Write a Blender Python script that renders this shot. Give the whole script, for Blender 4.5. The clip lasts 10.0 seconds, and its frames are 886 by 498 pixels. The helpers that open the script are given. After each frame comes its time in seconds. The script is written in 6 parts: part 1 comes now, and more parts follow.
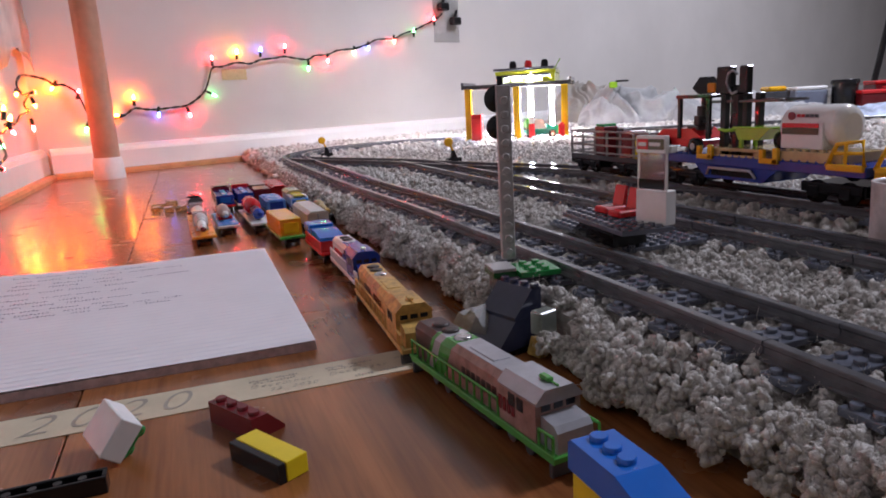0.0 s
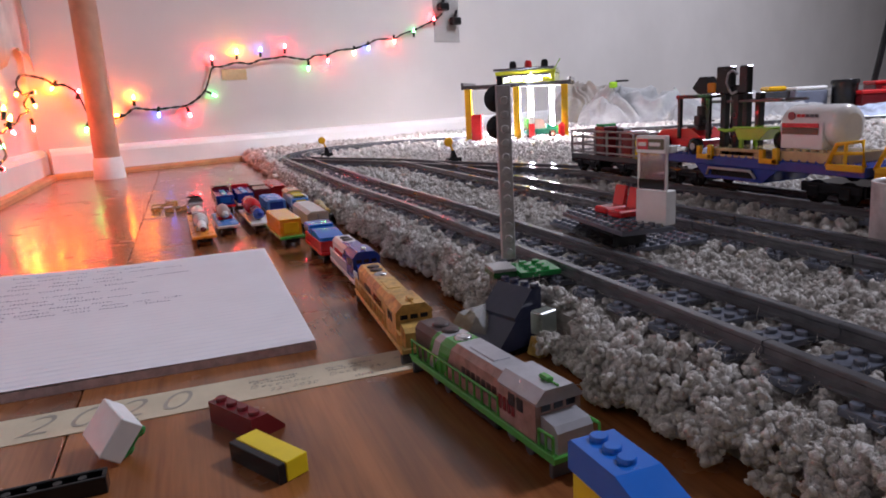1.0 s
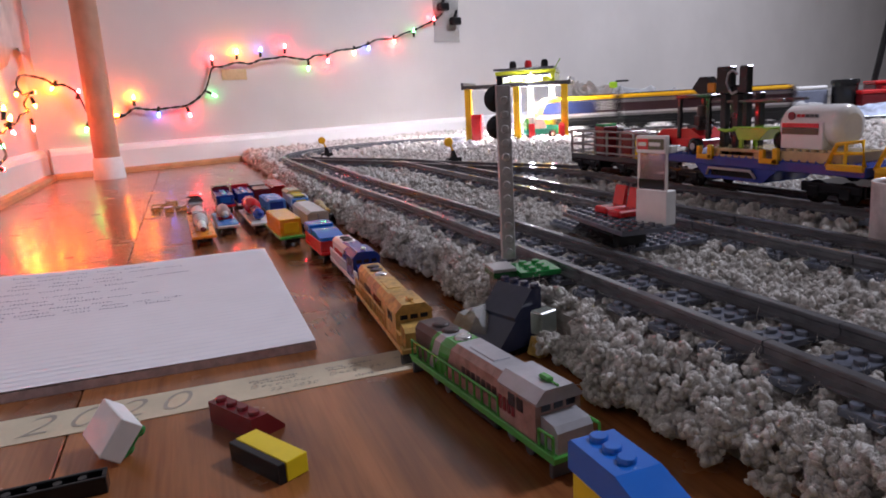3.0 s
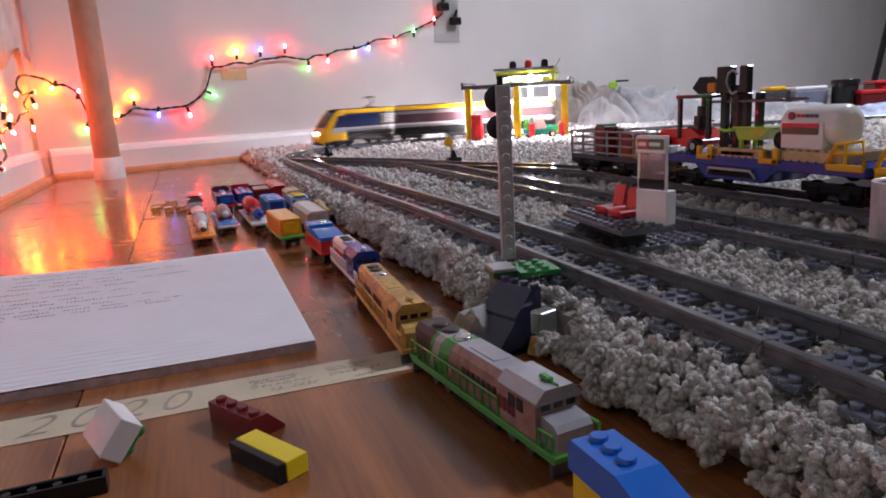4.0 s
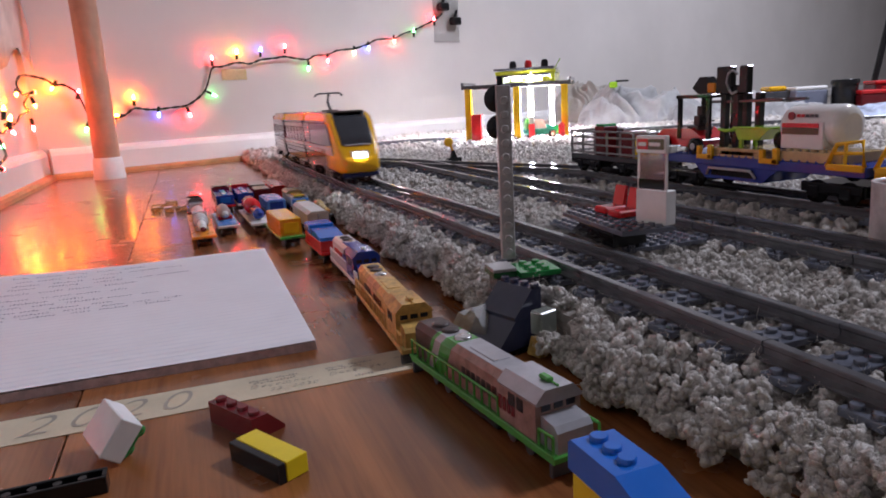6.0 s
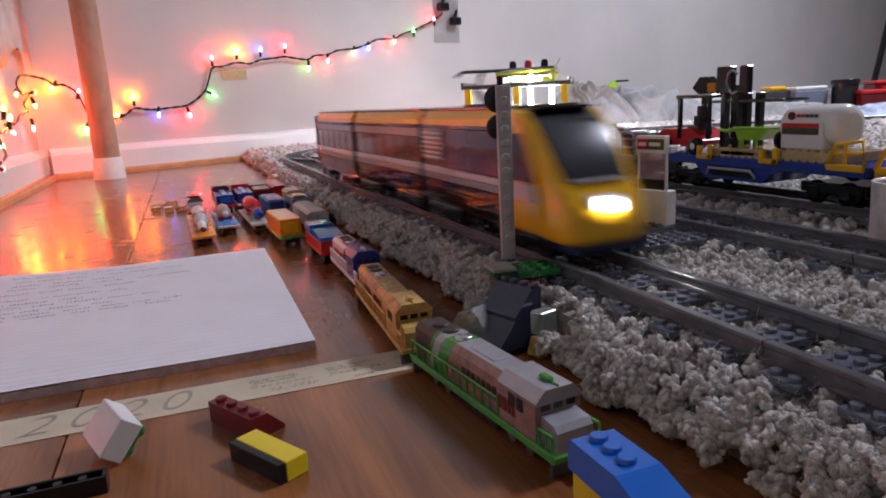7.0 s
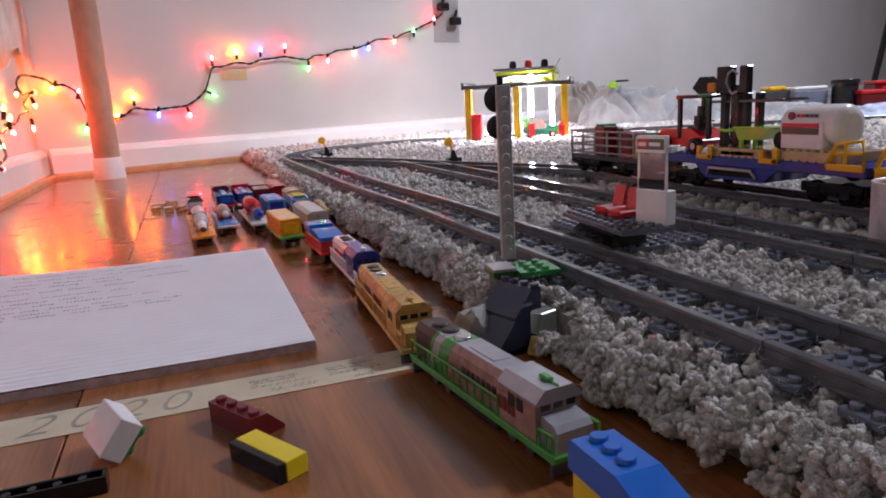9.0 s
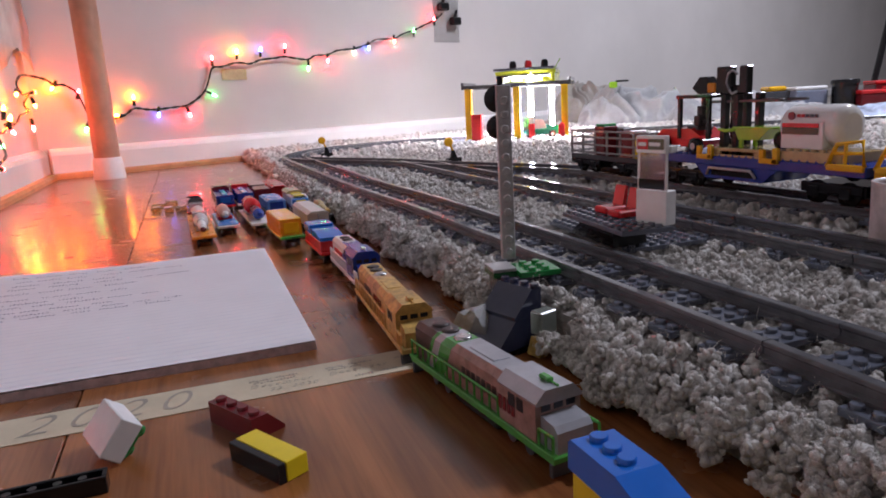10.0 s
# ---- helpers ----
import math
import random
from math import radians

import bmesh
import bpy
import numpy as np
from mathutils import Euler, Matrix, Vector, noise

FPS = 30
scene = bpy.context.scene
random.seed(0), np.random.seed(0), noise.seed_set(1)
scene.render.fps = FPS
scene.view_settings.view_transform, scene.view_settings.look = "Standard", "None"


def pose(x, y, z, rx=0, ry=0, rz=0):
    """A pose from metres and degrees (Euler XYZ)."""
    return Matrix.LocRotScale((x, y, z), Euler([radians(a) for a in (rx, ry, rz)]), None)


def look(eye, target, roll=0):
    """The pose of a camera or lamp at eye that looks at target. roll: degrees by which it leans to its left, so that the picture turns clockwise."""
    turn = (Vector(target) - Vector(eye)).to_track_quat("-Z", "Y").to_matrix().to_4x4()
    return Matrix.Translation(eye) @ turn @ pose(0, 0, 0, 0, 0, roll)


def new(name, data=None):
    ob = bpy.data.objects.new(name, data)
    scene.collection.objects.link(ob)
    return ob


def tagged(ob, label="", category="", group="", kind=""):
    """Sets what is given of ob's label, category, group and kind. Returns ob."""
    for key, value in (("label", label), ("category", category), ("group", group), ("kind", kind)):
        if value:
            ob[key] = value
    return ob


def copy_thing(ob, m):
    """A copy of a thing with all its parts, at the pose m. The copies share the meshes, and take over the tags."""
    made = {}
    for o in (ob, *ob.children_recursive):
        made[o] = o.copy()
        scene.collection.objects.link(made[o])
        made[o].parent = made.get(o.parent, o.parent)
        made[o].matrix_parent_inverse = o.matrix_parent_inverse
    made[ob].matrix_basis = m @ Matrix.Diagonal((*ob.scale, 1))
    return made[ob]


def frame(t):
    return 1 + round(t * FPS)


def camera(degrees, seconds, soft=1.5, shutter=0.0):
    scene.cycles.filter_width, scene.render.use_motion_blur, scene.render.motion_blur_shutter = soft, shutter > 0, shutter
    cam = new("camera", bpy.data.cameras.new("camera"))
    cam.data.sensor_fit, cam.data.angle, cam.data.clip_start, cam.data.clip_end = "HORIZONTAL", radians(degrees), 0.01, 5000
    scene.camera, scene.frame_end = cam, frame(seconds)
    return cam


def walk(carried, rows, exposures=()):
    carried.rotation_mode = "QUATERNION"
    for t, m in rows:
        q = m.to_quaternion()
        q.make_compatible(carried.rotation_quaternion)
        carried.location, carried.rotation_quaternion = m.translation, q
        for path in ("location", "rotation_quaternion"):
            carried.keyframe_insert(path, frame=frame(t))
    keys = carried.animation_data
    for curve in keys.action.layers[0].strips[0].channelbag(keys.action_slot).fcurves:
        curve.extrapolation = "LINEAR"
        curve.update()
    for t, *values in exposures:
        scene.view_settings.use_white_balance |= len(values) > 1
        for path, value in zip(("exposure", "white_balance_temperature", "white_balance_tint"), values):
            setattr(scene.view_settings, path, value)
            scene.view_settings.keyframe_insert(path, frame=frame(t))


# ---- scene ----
EYE = Vector((-0.1974, -0.5687, 0.1314))
YAW, PITCH = -0.35453, 0.21580
AIM = EYE + Vector((-math.sin(YAW) * math.cos(PITCH), math.cos(YAW) * math.cos(PITCH), -math.sin(PITCH)))
cam = camera(66.54, 10.0, soft=1.8, shutter=1.0)
walk(cam, [(0.0, look(EYE, AIM, -3.227)), (10.0, look(EYE, AIM, -3.227))], exposures=[(0.0, -0.18, 6650, 25.5), (10.0, -0.18, 6650, 25.5)])

# ---- world and large lights ----
world = bpy.data.worlds.new("room_world")
world.use_nodes = True
scene.world = world
world.node_tree.nodes["Background"].inputs[0].default_value = (0.55, 0.62, 0.75, 1)
world.node_tree.nodes["Background"].inputs[1].default_value = 0.02


def area_lamp(name, eye, target, sx, sy, watts, colour):
    data = bpy.data.lights.new(name, "AREA")
    data.shape, data.size, data.size_y, data.energy, data.color = "RECTANGLE", sx, sy, watts, colour
    ob = new(name, data)
    ob.matrix_world = look(eye, target)
    return ob


ceiling_light = area_lamp("ceiling_light", (2.30, 0.0, 2.33), (2.30, 0.001, 0), 0.55, 0.55, 126.0, (0.76, 0.88, 1.0))


# ---- materials ----
def nodes_of(name):
    m = bpy.data.materials.new(name)
    m.use_nodes = True
    nt = m.node_tree
    return m, nt, nt.nodes["Principled BSDF"]


def grain(nt, scale, detail=4.0, stretch=(1, 1, 1), rough=0.6, space="Object"):
    tc = nt.nodes.new("ShaderNodeTexCoord")
    mp = nt.nodes.new("ShaderNodeMapping")
    mp.inputs["Scale"].default_value = stretch
    nz = nt.nodes.new("ShaderNodeTexNoise")
    nz.inputs["Scale"].default_value = scale
    nz.inputs["Detail"].default_value = detail
    nz.inputs["Roughness"].default_value = rough
    nt.links.new(tc.outputs[space], mp.inputs[0])
    nt.links.new(mp.outputs[0], nz.inputs["Vector"])
    return nz.outputs["Fac"]


def blend(nt, fac, a, b, lo=0.3, hi=0.7):
    r = nt.nodes.new("ShaderNodeValToRGB")
    r.color_ramp.elements[0].position, r.color_ramp.elements[1].position = lo, hi
    r.color_ramp.elements[0].color, r.color_ramp.elements[1].color = (*a, 1), (*b, 1)
    nt.links.new(fac, r.inputs[0])
    return r.outputs[0]


def bump(nt, fac, bsdf, strength, distance):
    b = nt.nodes.new("ShaderNodeBump")
    b.inputs["Strength"].default_value, b.inputs["Distance"].default_value = strength, distance
    nt.links.new(fac, b.inputs["Height"])
    nt.links.new(b.outputs[0], bsdf.inputs["Normal"])


def surface(name, colour, rough=0.4, metal=0.0, vary=0.12, scale=90, fine=900, relief=0.15, depth=0.0003, coat=0.0, rvary=0.12, sheen=0.0):
    """A worn solid: broad stains in colour and gloss, fine relief."""
    m, nt, b = nodes_of(name)
    dark = tuple(c * (1 - vary) for c in colour)
    lite = tuple(min(1, c * (1 + vary)) for c in colour)
    broad = grain(nt, scale, 5)
    nt.links.new(blend(nt, broad, dark, lite), b.inputs["Base Color"])
    mr = nt.nodes.new("ShaderNodeMapRange")
    mr.inputs[3].default_value, mr.inputs[4].default_value = max(0.02, rough - rvary), min(1, rough + rvary)
    nt.links.new(grain(nt, scale * 2.3, 6), mr.inputs[0])
    nt.links.new(mr.outputs[0], b.inputs["Roughness"])
    b.inputs["Metallic"].default_value = metal
    b.inputs["Coat Weight"].default_value = coat
    b.inputs["Sheen Weight"].default_value = sheen
    bump(nt, grain(nt, fine, 3), b, relief, depth)
    return m


def glow(name, colour, strength):
    m, nt, b = nodes_of(name)
    b.inputs["Base Color"].default_value = (*colour, 1)
    b.inputs["Emission Color"].default_value = (*colour, 1)
    b.inputs["Emission Strength"].default_value = strength
    return m


def glass(name, colour, rough=0.03, alpha=1.0):
    m, nt, b = nodes_of(name)
    b.inputs["Base Color"].default_value = (*colour, 1)
    b.inputs["Roughness"].default_value = rough
    b.inputs["Transmission Weight"].default_value = alpha
    b.inputs["IOR"].default_value = 1.45
    return m


def plastic(name, colour, rough=0.22, vary=0.08):
    return surface(name, colour, rough * 0.42, vary=vary, scale=60, fine=700, relief=0.03, depth=0.0001, rvary=rough * 0.2)


def wood_floor(name, light, dark):
    m, nt, b = nodes_of(name)
    info = nt.nodes.new("ShaderNodeObjectInfo")
    tc = nt.nodes.new("ShaderNodeTexCoord")
    add = nt.nodes.new("ShaderNodeVectorMath")
    add.operation = "MULTIPLY_ADD"
    comb = nt.nodes.new("ShaderNodeCombineXYZ")
    nt.links.new(info.outputs["Random"], comb.inputs[0])
    nt.links.new(info.outputs["Random"], comb.inputs[1])
    add.inputs[1].default_value = (1, 1, 1)
    sc = nt.nodes.new("ShaderNodeVectorMath")
    sc.operation = "SCALE"
    sc.inputs["Scale"].default_value = 7.0
    nt.links.new(comb.outputs[0], sc.inputs[0])
    nt.links.new(tc.outputs["Object"], add.inputs[0])
    nt.links.new(sc.outputs[0], add.inputs[2])

    def layer(scale, stretch, detail, dist):
        mp = nt.nodes.new("ShaderNodeMapping")
        mp.inputs["Scale"].default_value = stretch
        nz = nt.nodes.new("ShaderNodeTexNoise")
        nz.inputs["Scale"].default_value, nz.inputs["Detail"].default_value = scale, detail
        nz.inputs["Distortion"].default_value = dist
        nt.links.new(add.outputs[0], mp.inputs[0])
        nt.links.new(mp.outputs[0], nz.inputs["Vector"])
        return nz.outputs["Fac"]
    figure = layer(4.5, (3.4, 0.8, 1), 6, 1.8)
    fibre = layer(60, (9, 0.35, 1), 6, 0.2)
    c1 = blend(nt, figure, dark, light, 0.32, 0.68)
    c2 = blend(nt, fibre, (0.62, 0.55, 0.5), (1, 1, 1), 0.3, 0.62)
    mx = nt.nodes.new("ShaderNodeMix")
    mx.data_type, mx.blend_type = "RGBA", "MULTIPLY"
    mx.inputs[0].default_value = 0.55
    nt.links.new(c1, mx.inputs[6])
    nt.links.new(c2, mx.inputs[7])
    nt.links.new(mx.outputs[2], b.inputs["Base Color"])
    mr = nt.nodes.new("ShaderNodeMapRange")
    mr.inputs[3].default_value, mr.inputs[4].default_value = 0.16, 0.34
    nt.links.new(layer(25, (1, 1, 1), 5, 0), mr.inputs[0])
    nt.links.new(mr.outputs[0], b.inputs["Roughness"])
    b.inputs["Coat Weight"].default_value = 0.25
    b.inputs["Coat Roughness"].default_value = 0.14
    bump(nt, fibre, b, 0.12, 0.0003)
    return m


WOOD = wood_floor("varnished_wood", (0.36, 0.128, 0.040), (0.130, 0.042, 0.015))
TRIM = surface("trim_wood", (0.46, 0.24, 0.10), 0.4, vary=0.2, scale=30, fine=300)
WALLP = surface("painted_wall", (0.61, 0.575, 0.545), 0.72, vary=0.05, scale=3.0, fine=220, relief=0.25, depth=0.0006)
BASEP = surface("painted_baseboard", (0.80, 0.78, 0.76), 0.42, vary=0.04, scale=8, fine=150, relief=0.15)
# low albedo on the unseen ceiling and walls, chosen to weaken bounced light
CEIL = surface("bounce_damping_ceiling", (0.28, 0.27, 0.26), 0.85, vary=0.04, scale=3)
DULLW = surface("bounce_damping_wall", (0.16, 0.14, 0.12), 0.8, vary=0.06, scale=3.0, fine=220, relief=0.25, depth=0.0006)


def carpet_material():
    m, nt, b = nodes_of("wool_pile")
    geo = nt.nodes.new("ShaderNodeNewGeometry")
    c1 = blend(nt, geo.outputs["Random Per Island"], (0.44, 0.40, 0.36), (0.90, 0.865, 0.82), 0.0, 1.0)
    fib = grain(nt, 1400, 3, (1, 1, 1.5))
    c2 = blend(nt, fib, (0.72, 0.70, 0.68), (1, 1, 1), 0.3, 0.62)
    mx = nt.nodes.new("ShaderNodeMix")
    mx.data_type, mx.blend_type = "RGBA", "MULTIPLY"
    mx.inputs[0].default_value = 0.9
    nt.links.new(c1, mx.inputs[6])
    nt.links.new(c2, mx.inputs[7])
    nt.links.new(mx.outputs[2], b.inputs["Base Color"])
    b.inputs["Roughness"].default_value = 0.95
    b.inputs["Specular IOR Level"].default_value = 0.15
    b.inputs["Sheen Weight"].default_value = 0.35
    b.inputs["Sheen Roughness"].default_value = 0.5
    bump(nt, fib, b, 0.9, 0.0012)
    return m


PILE = carpet_material()
BACKING = surface("carpet_backing", (0.30, 0.27, 0.24), 0.95, vary=0.25, scale=120, fine=500, relief=1.0, depth=0.002)
RAIL = plastic("track_plastic", (0.105, 0.104, 0.112), 0.25, 0.25)
TIE = plastic("tie_plastic", (0.110, 0.120, 0.150), 0.26, 0.2)


# ---- mesh building ----
class Build:
    """Collects corners and faces of one mesh."""

    def __init__(self):
        self.v, self.f, self.s = [], [], []

    def put(self, verts, faces, smooth=False, m=None):
        n = len(self.v)
        self.v += [tuple(m @ Vector(p)) for p in verts] if m else [tuple(p) for p in verts]
        self.f += [tuple(i + n for i in q) for q in faces]
        self.s += [smooth] * len(faces)
        return self

    def box(self, a, b, c=0.0004, m=None):
        """Box from corner a to corner b with edges cut by c."""
        lo = [min(p, q) for p, q in zip(a, b)]
        hi = [max(p, q) for p, q in zip(a, b)]
        c = min(c, *[(h - l) * 0.49 for l, h in zip(lo, hi)])
        if c <= 0:
            v = [(x, y, z) for x in (lo[0], hi[0]) for y in (lo[1], hi[1]) for z in (lo[2], hi[2])]
            return self.put(v, [(0, 1, 3, 2), (4, 6, 7, 5), (0, 4, 5, 1), (2, 3, 7, 6), (0, 2, 6, 4), (1, 5, 7, 3)], False, m)
        v, ids = [], {}
        for sx in (0, 1):
            for sy in (0, 1):
                for sz in (0, 1):
                    o = [(hi if k else lo)[i] for i, k in enumerate((sx, sy, sz))]
                    w = [(-c if k else c) for k in (sx, sy, sz)]
                    for ax in range(3):
                        q = [o[i] + (0 if i == ax else w[i]) for i in range(3)]
                        ids[sx, sy, sz, ax] = len(v)
                        v.append(q)
        f = []
        for ax in range(3):
            u, w = [i for i in range(3) if i != ax]
            for k in (0, 1):
                ring = []
                for p, q in ((0, 0), (1, 0), (1, 1), (0, 1)):
                    key = [0, 0, 0]
                    key[ax], key[u], key[w] = k, p, q
                    ring.append(ids[(*key, ax)])
                f.append(ring if (k == 1) == (ax != 1) else ring[::-1])
        for ax in range(3):
            u, w = [i for i in range(3) if i != ax]
            for p in (0, 1):
                for q in (0, 1):
                    k0, k1 = [0, 0, 0], [0, 0, 0]
                    k0[ax], k1[ax] = 0, 1
                    k0[u] = k1[u] = p
                    k0[w] = k1[w] = q
                    ring = [ids[(*k0, u)], ids[(*k1, u)], ids[(*k1, w)], ids[(*k0, w)]]
                    f.append(ring if ((p == q) == (ax != 1)) else ring[::-1])
        for sx in (0, 1):
            for sy in (0, 1):
                for sz in (0, 1):
                    ring = [ids[sx, sy, sz, i] for i in range(3)]
                    f.append(ring if (sx + sy + sz) % 2 == 1 else ring[::-1])
        return self.put(v, f, False, m)

    def rod(self, a, b, r0, r1=None, n=12, caps=True, smooth=True, m=None):
        r1 = r0 if r1 is None else r1
        a, b = Vector(a), Vector(b)
        d = (b - a).normalized()
        u = d.orthogonal().normalized()
        w = d.cross(u)
        v = [p + (u * math.cos(t) + w * math.sin(t)) * r for p, r in ((a, r0), (b, r1)) for t in [2 * math.pi * i / n for i in range(n)]]
        self.put(v, [(i, (i + 1) % n, n + (i + 1) % n, n + i) for i in range(n)], smooth, m)
        if caps:
            self.put(v[:n], [tuple(range(n))[::-1]], False, m)
            self.put(v[n:], [tuple(range(n))], False, m)
        return self

    def turn(self, rings, n=16, base=(0, 0, 0), m=None, axis="z"):
        """Lathe: rings of (radius, height) round the upright through base."""
        v = []
        for r, h in rings:
            for i in range(n):
                t = 2 * math.pi * i / n
                p = (r * math.cos(t), r * math.sin(t), h)
                p = p if axis == "z" else ((h, p[0], p[1]) if axis == "x" else (p[1], h, p[0]))
                v.append((base[0] + p[0], base[1] + p[1], base[2] + p[2]))
        k = len(rings)
        f = [(j * n + i, j * n + (i + 1) % n, (j + 1) * n + (i + 1) % n, (j + 1) * n + i) for j in range(k - 1) for i in range(n)]
        self.put(v, f, True, m)
        self.put(v[:n], [tuple(range(n))[::-1]], False, m)
        return self.put(v[-n:], [tuple(range(n))], False, m)

    def prism(self, outline, lo, hi, axis="x", m=None):
        """Outline of (p, q) pulled along axis from lo to hi. axis x: (y, z); y: (x, z); z: (x, y)."""
        n = len(outline)
        place = {"x": lambda p, q, h: (h, p, q), "y": lambda p, q, h: (p, h, q), "z": lambda p, q, h: (p, q, h)}[axis]
        v = [place(p, q, lo) for p, q in outline] + [place(p, q, hi) for p, q in outline]
        f = [(i, (i + 1) % n, n + (i + 1) % n, n + i) for i in range(n)] + [tuple(range(n))[::-1], tuple(range(n, 2 * n))]
        area = sum(outline[i][0] * outline[(i + 1) % n][1] - outline[(i + 1) % n][0] * outline[i][1] for i in range(n))
        if (area < 0) == (axis != "y"):
            f = [q[::-1] for q in f]
        return self.put(v, f, False, m)

    def tube(self, pts, r, n=8, m=None):
        pts = [Vector(p) for p in pts]
        v, k = [], len(pts)
        for j, p in enumerate(pts):
            d = (pts[min(k - 1, j + 1)] - pts[max(0, j - 1)]).normalized()
            u = d.cross(Vector((0.13, 0.21, 1))).normalized()
            w = d.cross(u)
            v += [p + (u * math.cos(t) + w * math.sin(t)) * r for t in [2 * math.pi * i / n for i in range(n)]]
        f = [(j * n + i, j * n + (i + 1) % n, (j + 1) * n + (i + 1) % n, (j + 1) * n + i) for j in range(k - 1) for i in range(n)]
        f += [tuple(range(n))[::-1], tuple(range((k - 1) * n, k * n))]
        return self.put(v, f, True, m)

    def ball(self, c, r, n=12, k=8, squash=(1, 1, 1), m=None):
        v = [(c[0], c[1], c[2] - r * squash[2])]
        for j in range(1, k):
            a = -math.pi / 2 + math.pi * j / k
            v += [(c[0] + r * squash[0] * math.cos(a) * math.cos(2 * math.pi * i / n), c[1] + r * squash[1] * math.cos(a) * math.sin(2 * math.pi * i / n),
                   c[2] + r * squash[2] * math.sin(a)) for i in range(n)]
        v.append((c[0], c[1], c[2] + r * squash[2]))
        f = [(0, 1 + (i + 1) % n, 1 + i) for i in range(n)]
        f += [(1 + j * n + i, 1 + j * n + (i + 1) % n, 1 + (j + 1) * n + (i + 1) % n, 1 + (j + 1) * n + i) for j in range(k - 2) for i in range(n)]
        f += [(1 + (k - 2) * n + i, 1 + (k - 2) * n + (i + 1) % n, len(v) - 1) for i in range(n)]
        return self.put(v, f, True, m)

    def studs(self, xs, ys, z, n=10, m=None, r=0.0024, h=0.0017):
        for x in xs:
            for y in ys:
                self.turn([(r, 0), (r, h * 0.82), (r * 0.88, h)], n, (x, y, z), m)
        return self

    def mesh(self, name):
        me = bpy.data.meshes.new(name)
        me.from_pydata(self.v, [], self.f)
        me.polygons.foreach_set("use_smooth", self.s)
        me.update()
        return me


def part(name, b, material, parent=None, label="", m=None):
    """One mesh object, under a thing or a part."""
    me = b.mesh(name) if isinstance(b, Build) else b
    if not me.materials:
        me.materials.append(material)
    ob = new(name, me)
    if m:
        ob.matrix_basis = m
    ob.parent = parent
    return tagged(ob, label)


def thing(name, m=None, label="", category="", group="", kind=""):
    ob = new(name)
    ob.empty_display_size = 0.01
    if m:
        ob.matrix_basis = m
    return tagged(ob, label, category, group, kind)


def single(name, b, material, m=None, label="", category="", group="", kind=""):
    ob = part(name, b, material, None, label, m)
    return tagged(ob, "", category, group, kind)


# ---- room ----
ZT = 0.036          # height of the rail tops
ZC = 0.0255         # underside of the sleepers
W0 = Vector((-0.494, 1.260, 0.0))
WD = Vector((0.93727, 0.34861, 0.0))
WN = Vector((0.34861, -0.93727, 0.0))
WALL_M = Matrix.Translation(W0) @ Matrix(((WD.x, -WN.x, 0), (WD.y, -WN.y, 0), (0, 0, 1))).to_4x4()   # x along the wall, y into it

XL, XR, YB, HC = -0.512, 5.20, -2.60, 2.40
floor_ob = single("floor", Build().box((XL - 0.1, YB - 0.1, -0.06), (XR + 0.1, 3.6, -0.004), 0), surface("joint_wood", (0.05, 0.025, 0.012), 0.7),
                  None, "varnished orange-brown wooden board floor", "floor", "", "structure")
single("wall_north", Build().box((-0.3, 0.0, -0.05), (6.3, 0.1, HC + 0.05), 0), WALLP, WALL_M, "off-white painted wall lit by fairy lights", "wall", "", "structure")
single("wall_west", Build().box((XL - 0.1, YB - 0.1, -0.05), (XL, 1.45, HC + 0.05), 0), WALLP, None, "off-white painted side wall", "wall", "", "structure")
# unseen south and east walls and ceiling, kept dark to deepen shadows
single("wall_south", Build().box((XL - 0.1, YB - 0.1, -0.05), (XR + 0.1, YB, HC + 0.05), 0), DULLW, None, "unseen wall, darkened to cut bounced light", "wall", "", "structure")
single("wall_east", Build().box((XR, YB, -0.05), (XR + 0.1, 3.6, HC + 0.05), 0), DULLW, None, "unseen wall, darkened to cut bounced light", "wall", "", "structure")
single("ceiling", Build().box((XL - 0.1, YB - 0.1, HC), (XR + 0.1, 3.7, HC + 0.1), 0), CEIL, None, "unseen ceiling, darkened to cut bounced light", "ceiling", "", "structure")
# baseboards: a tall rounded board and a wooden shoe strip
prof = [(0, 0), (-0.014, 0), (-0.014, 0.055), (-0.011, 0.064), (-0.005, 0.070), (0, 0.071)]
single("baseboard_north", Build().prism(prof, 0.0, 6.0, "x"), BASEP, WALL_M, "white painted baseboard", "baseboard", "", "structure")
single("baseboard_west", Build().prism([(XL - a, z) for a, z in prof], YB, 1.26, "y"), BASEP, None, "white painted baseboard", "baseboard", "", "structure")
shoe = [(-0.014, 0), (-0.030, 0), (-0.029, 0.006), (-0.024, 0.011), (-0.014, 0.013)]
single("trim_north", Build().prism(shoe, 0.0, 0.50, "x"), TRIM, WALL_M, "varnished quarter-round wooden trim", "trim", "", "structure")
single("trim_west", Build().prism([(XL - a, z) for a, z in shoe], YB, 1.245, "y"), TRIM, None, "varnished quarter-round wooden trim", "trim", "", "structure")

# ---- carpet ----
CX0, CX1, CY0 = -0.026, 5.0, -2.5


def wall_y(x):
    return 1.260 + (x + 0.494) * 0.37194 - 0.02


slab = Build()
slab.prism([(CX0, CY0), (CX1, CY0), (CX1, wall_y(CX1)), (CX0, wall_y(CX0))], 0.0, 0.021, "z")
carpet = single("carpet", slab, BACKING, None, "grey-beige looped wool carpet under the railway", "carpet", "", "structure")

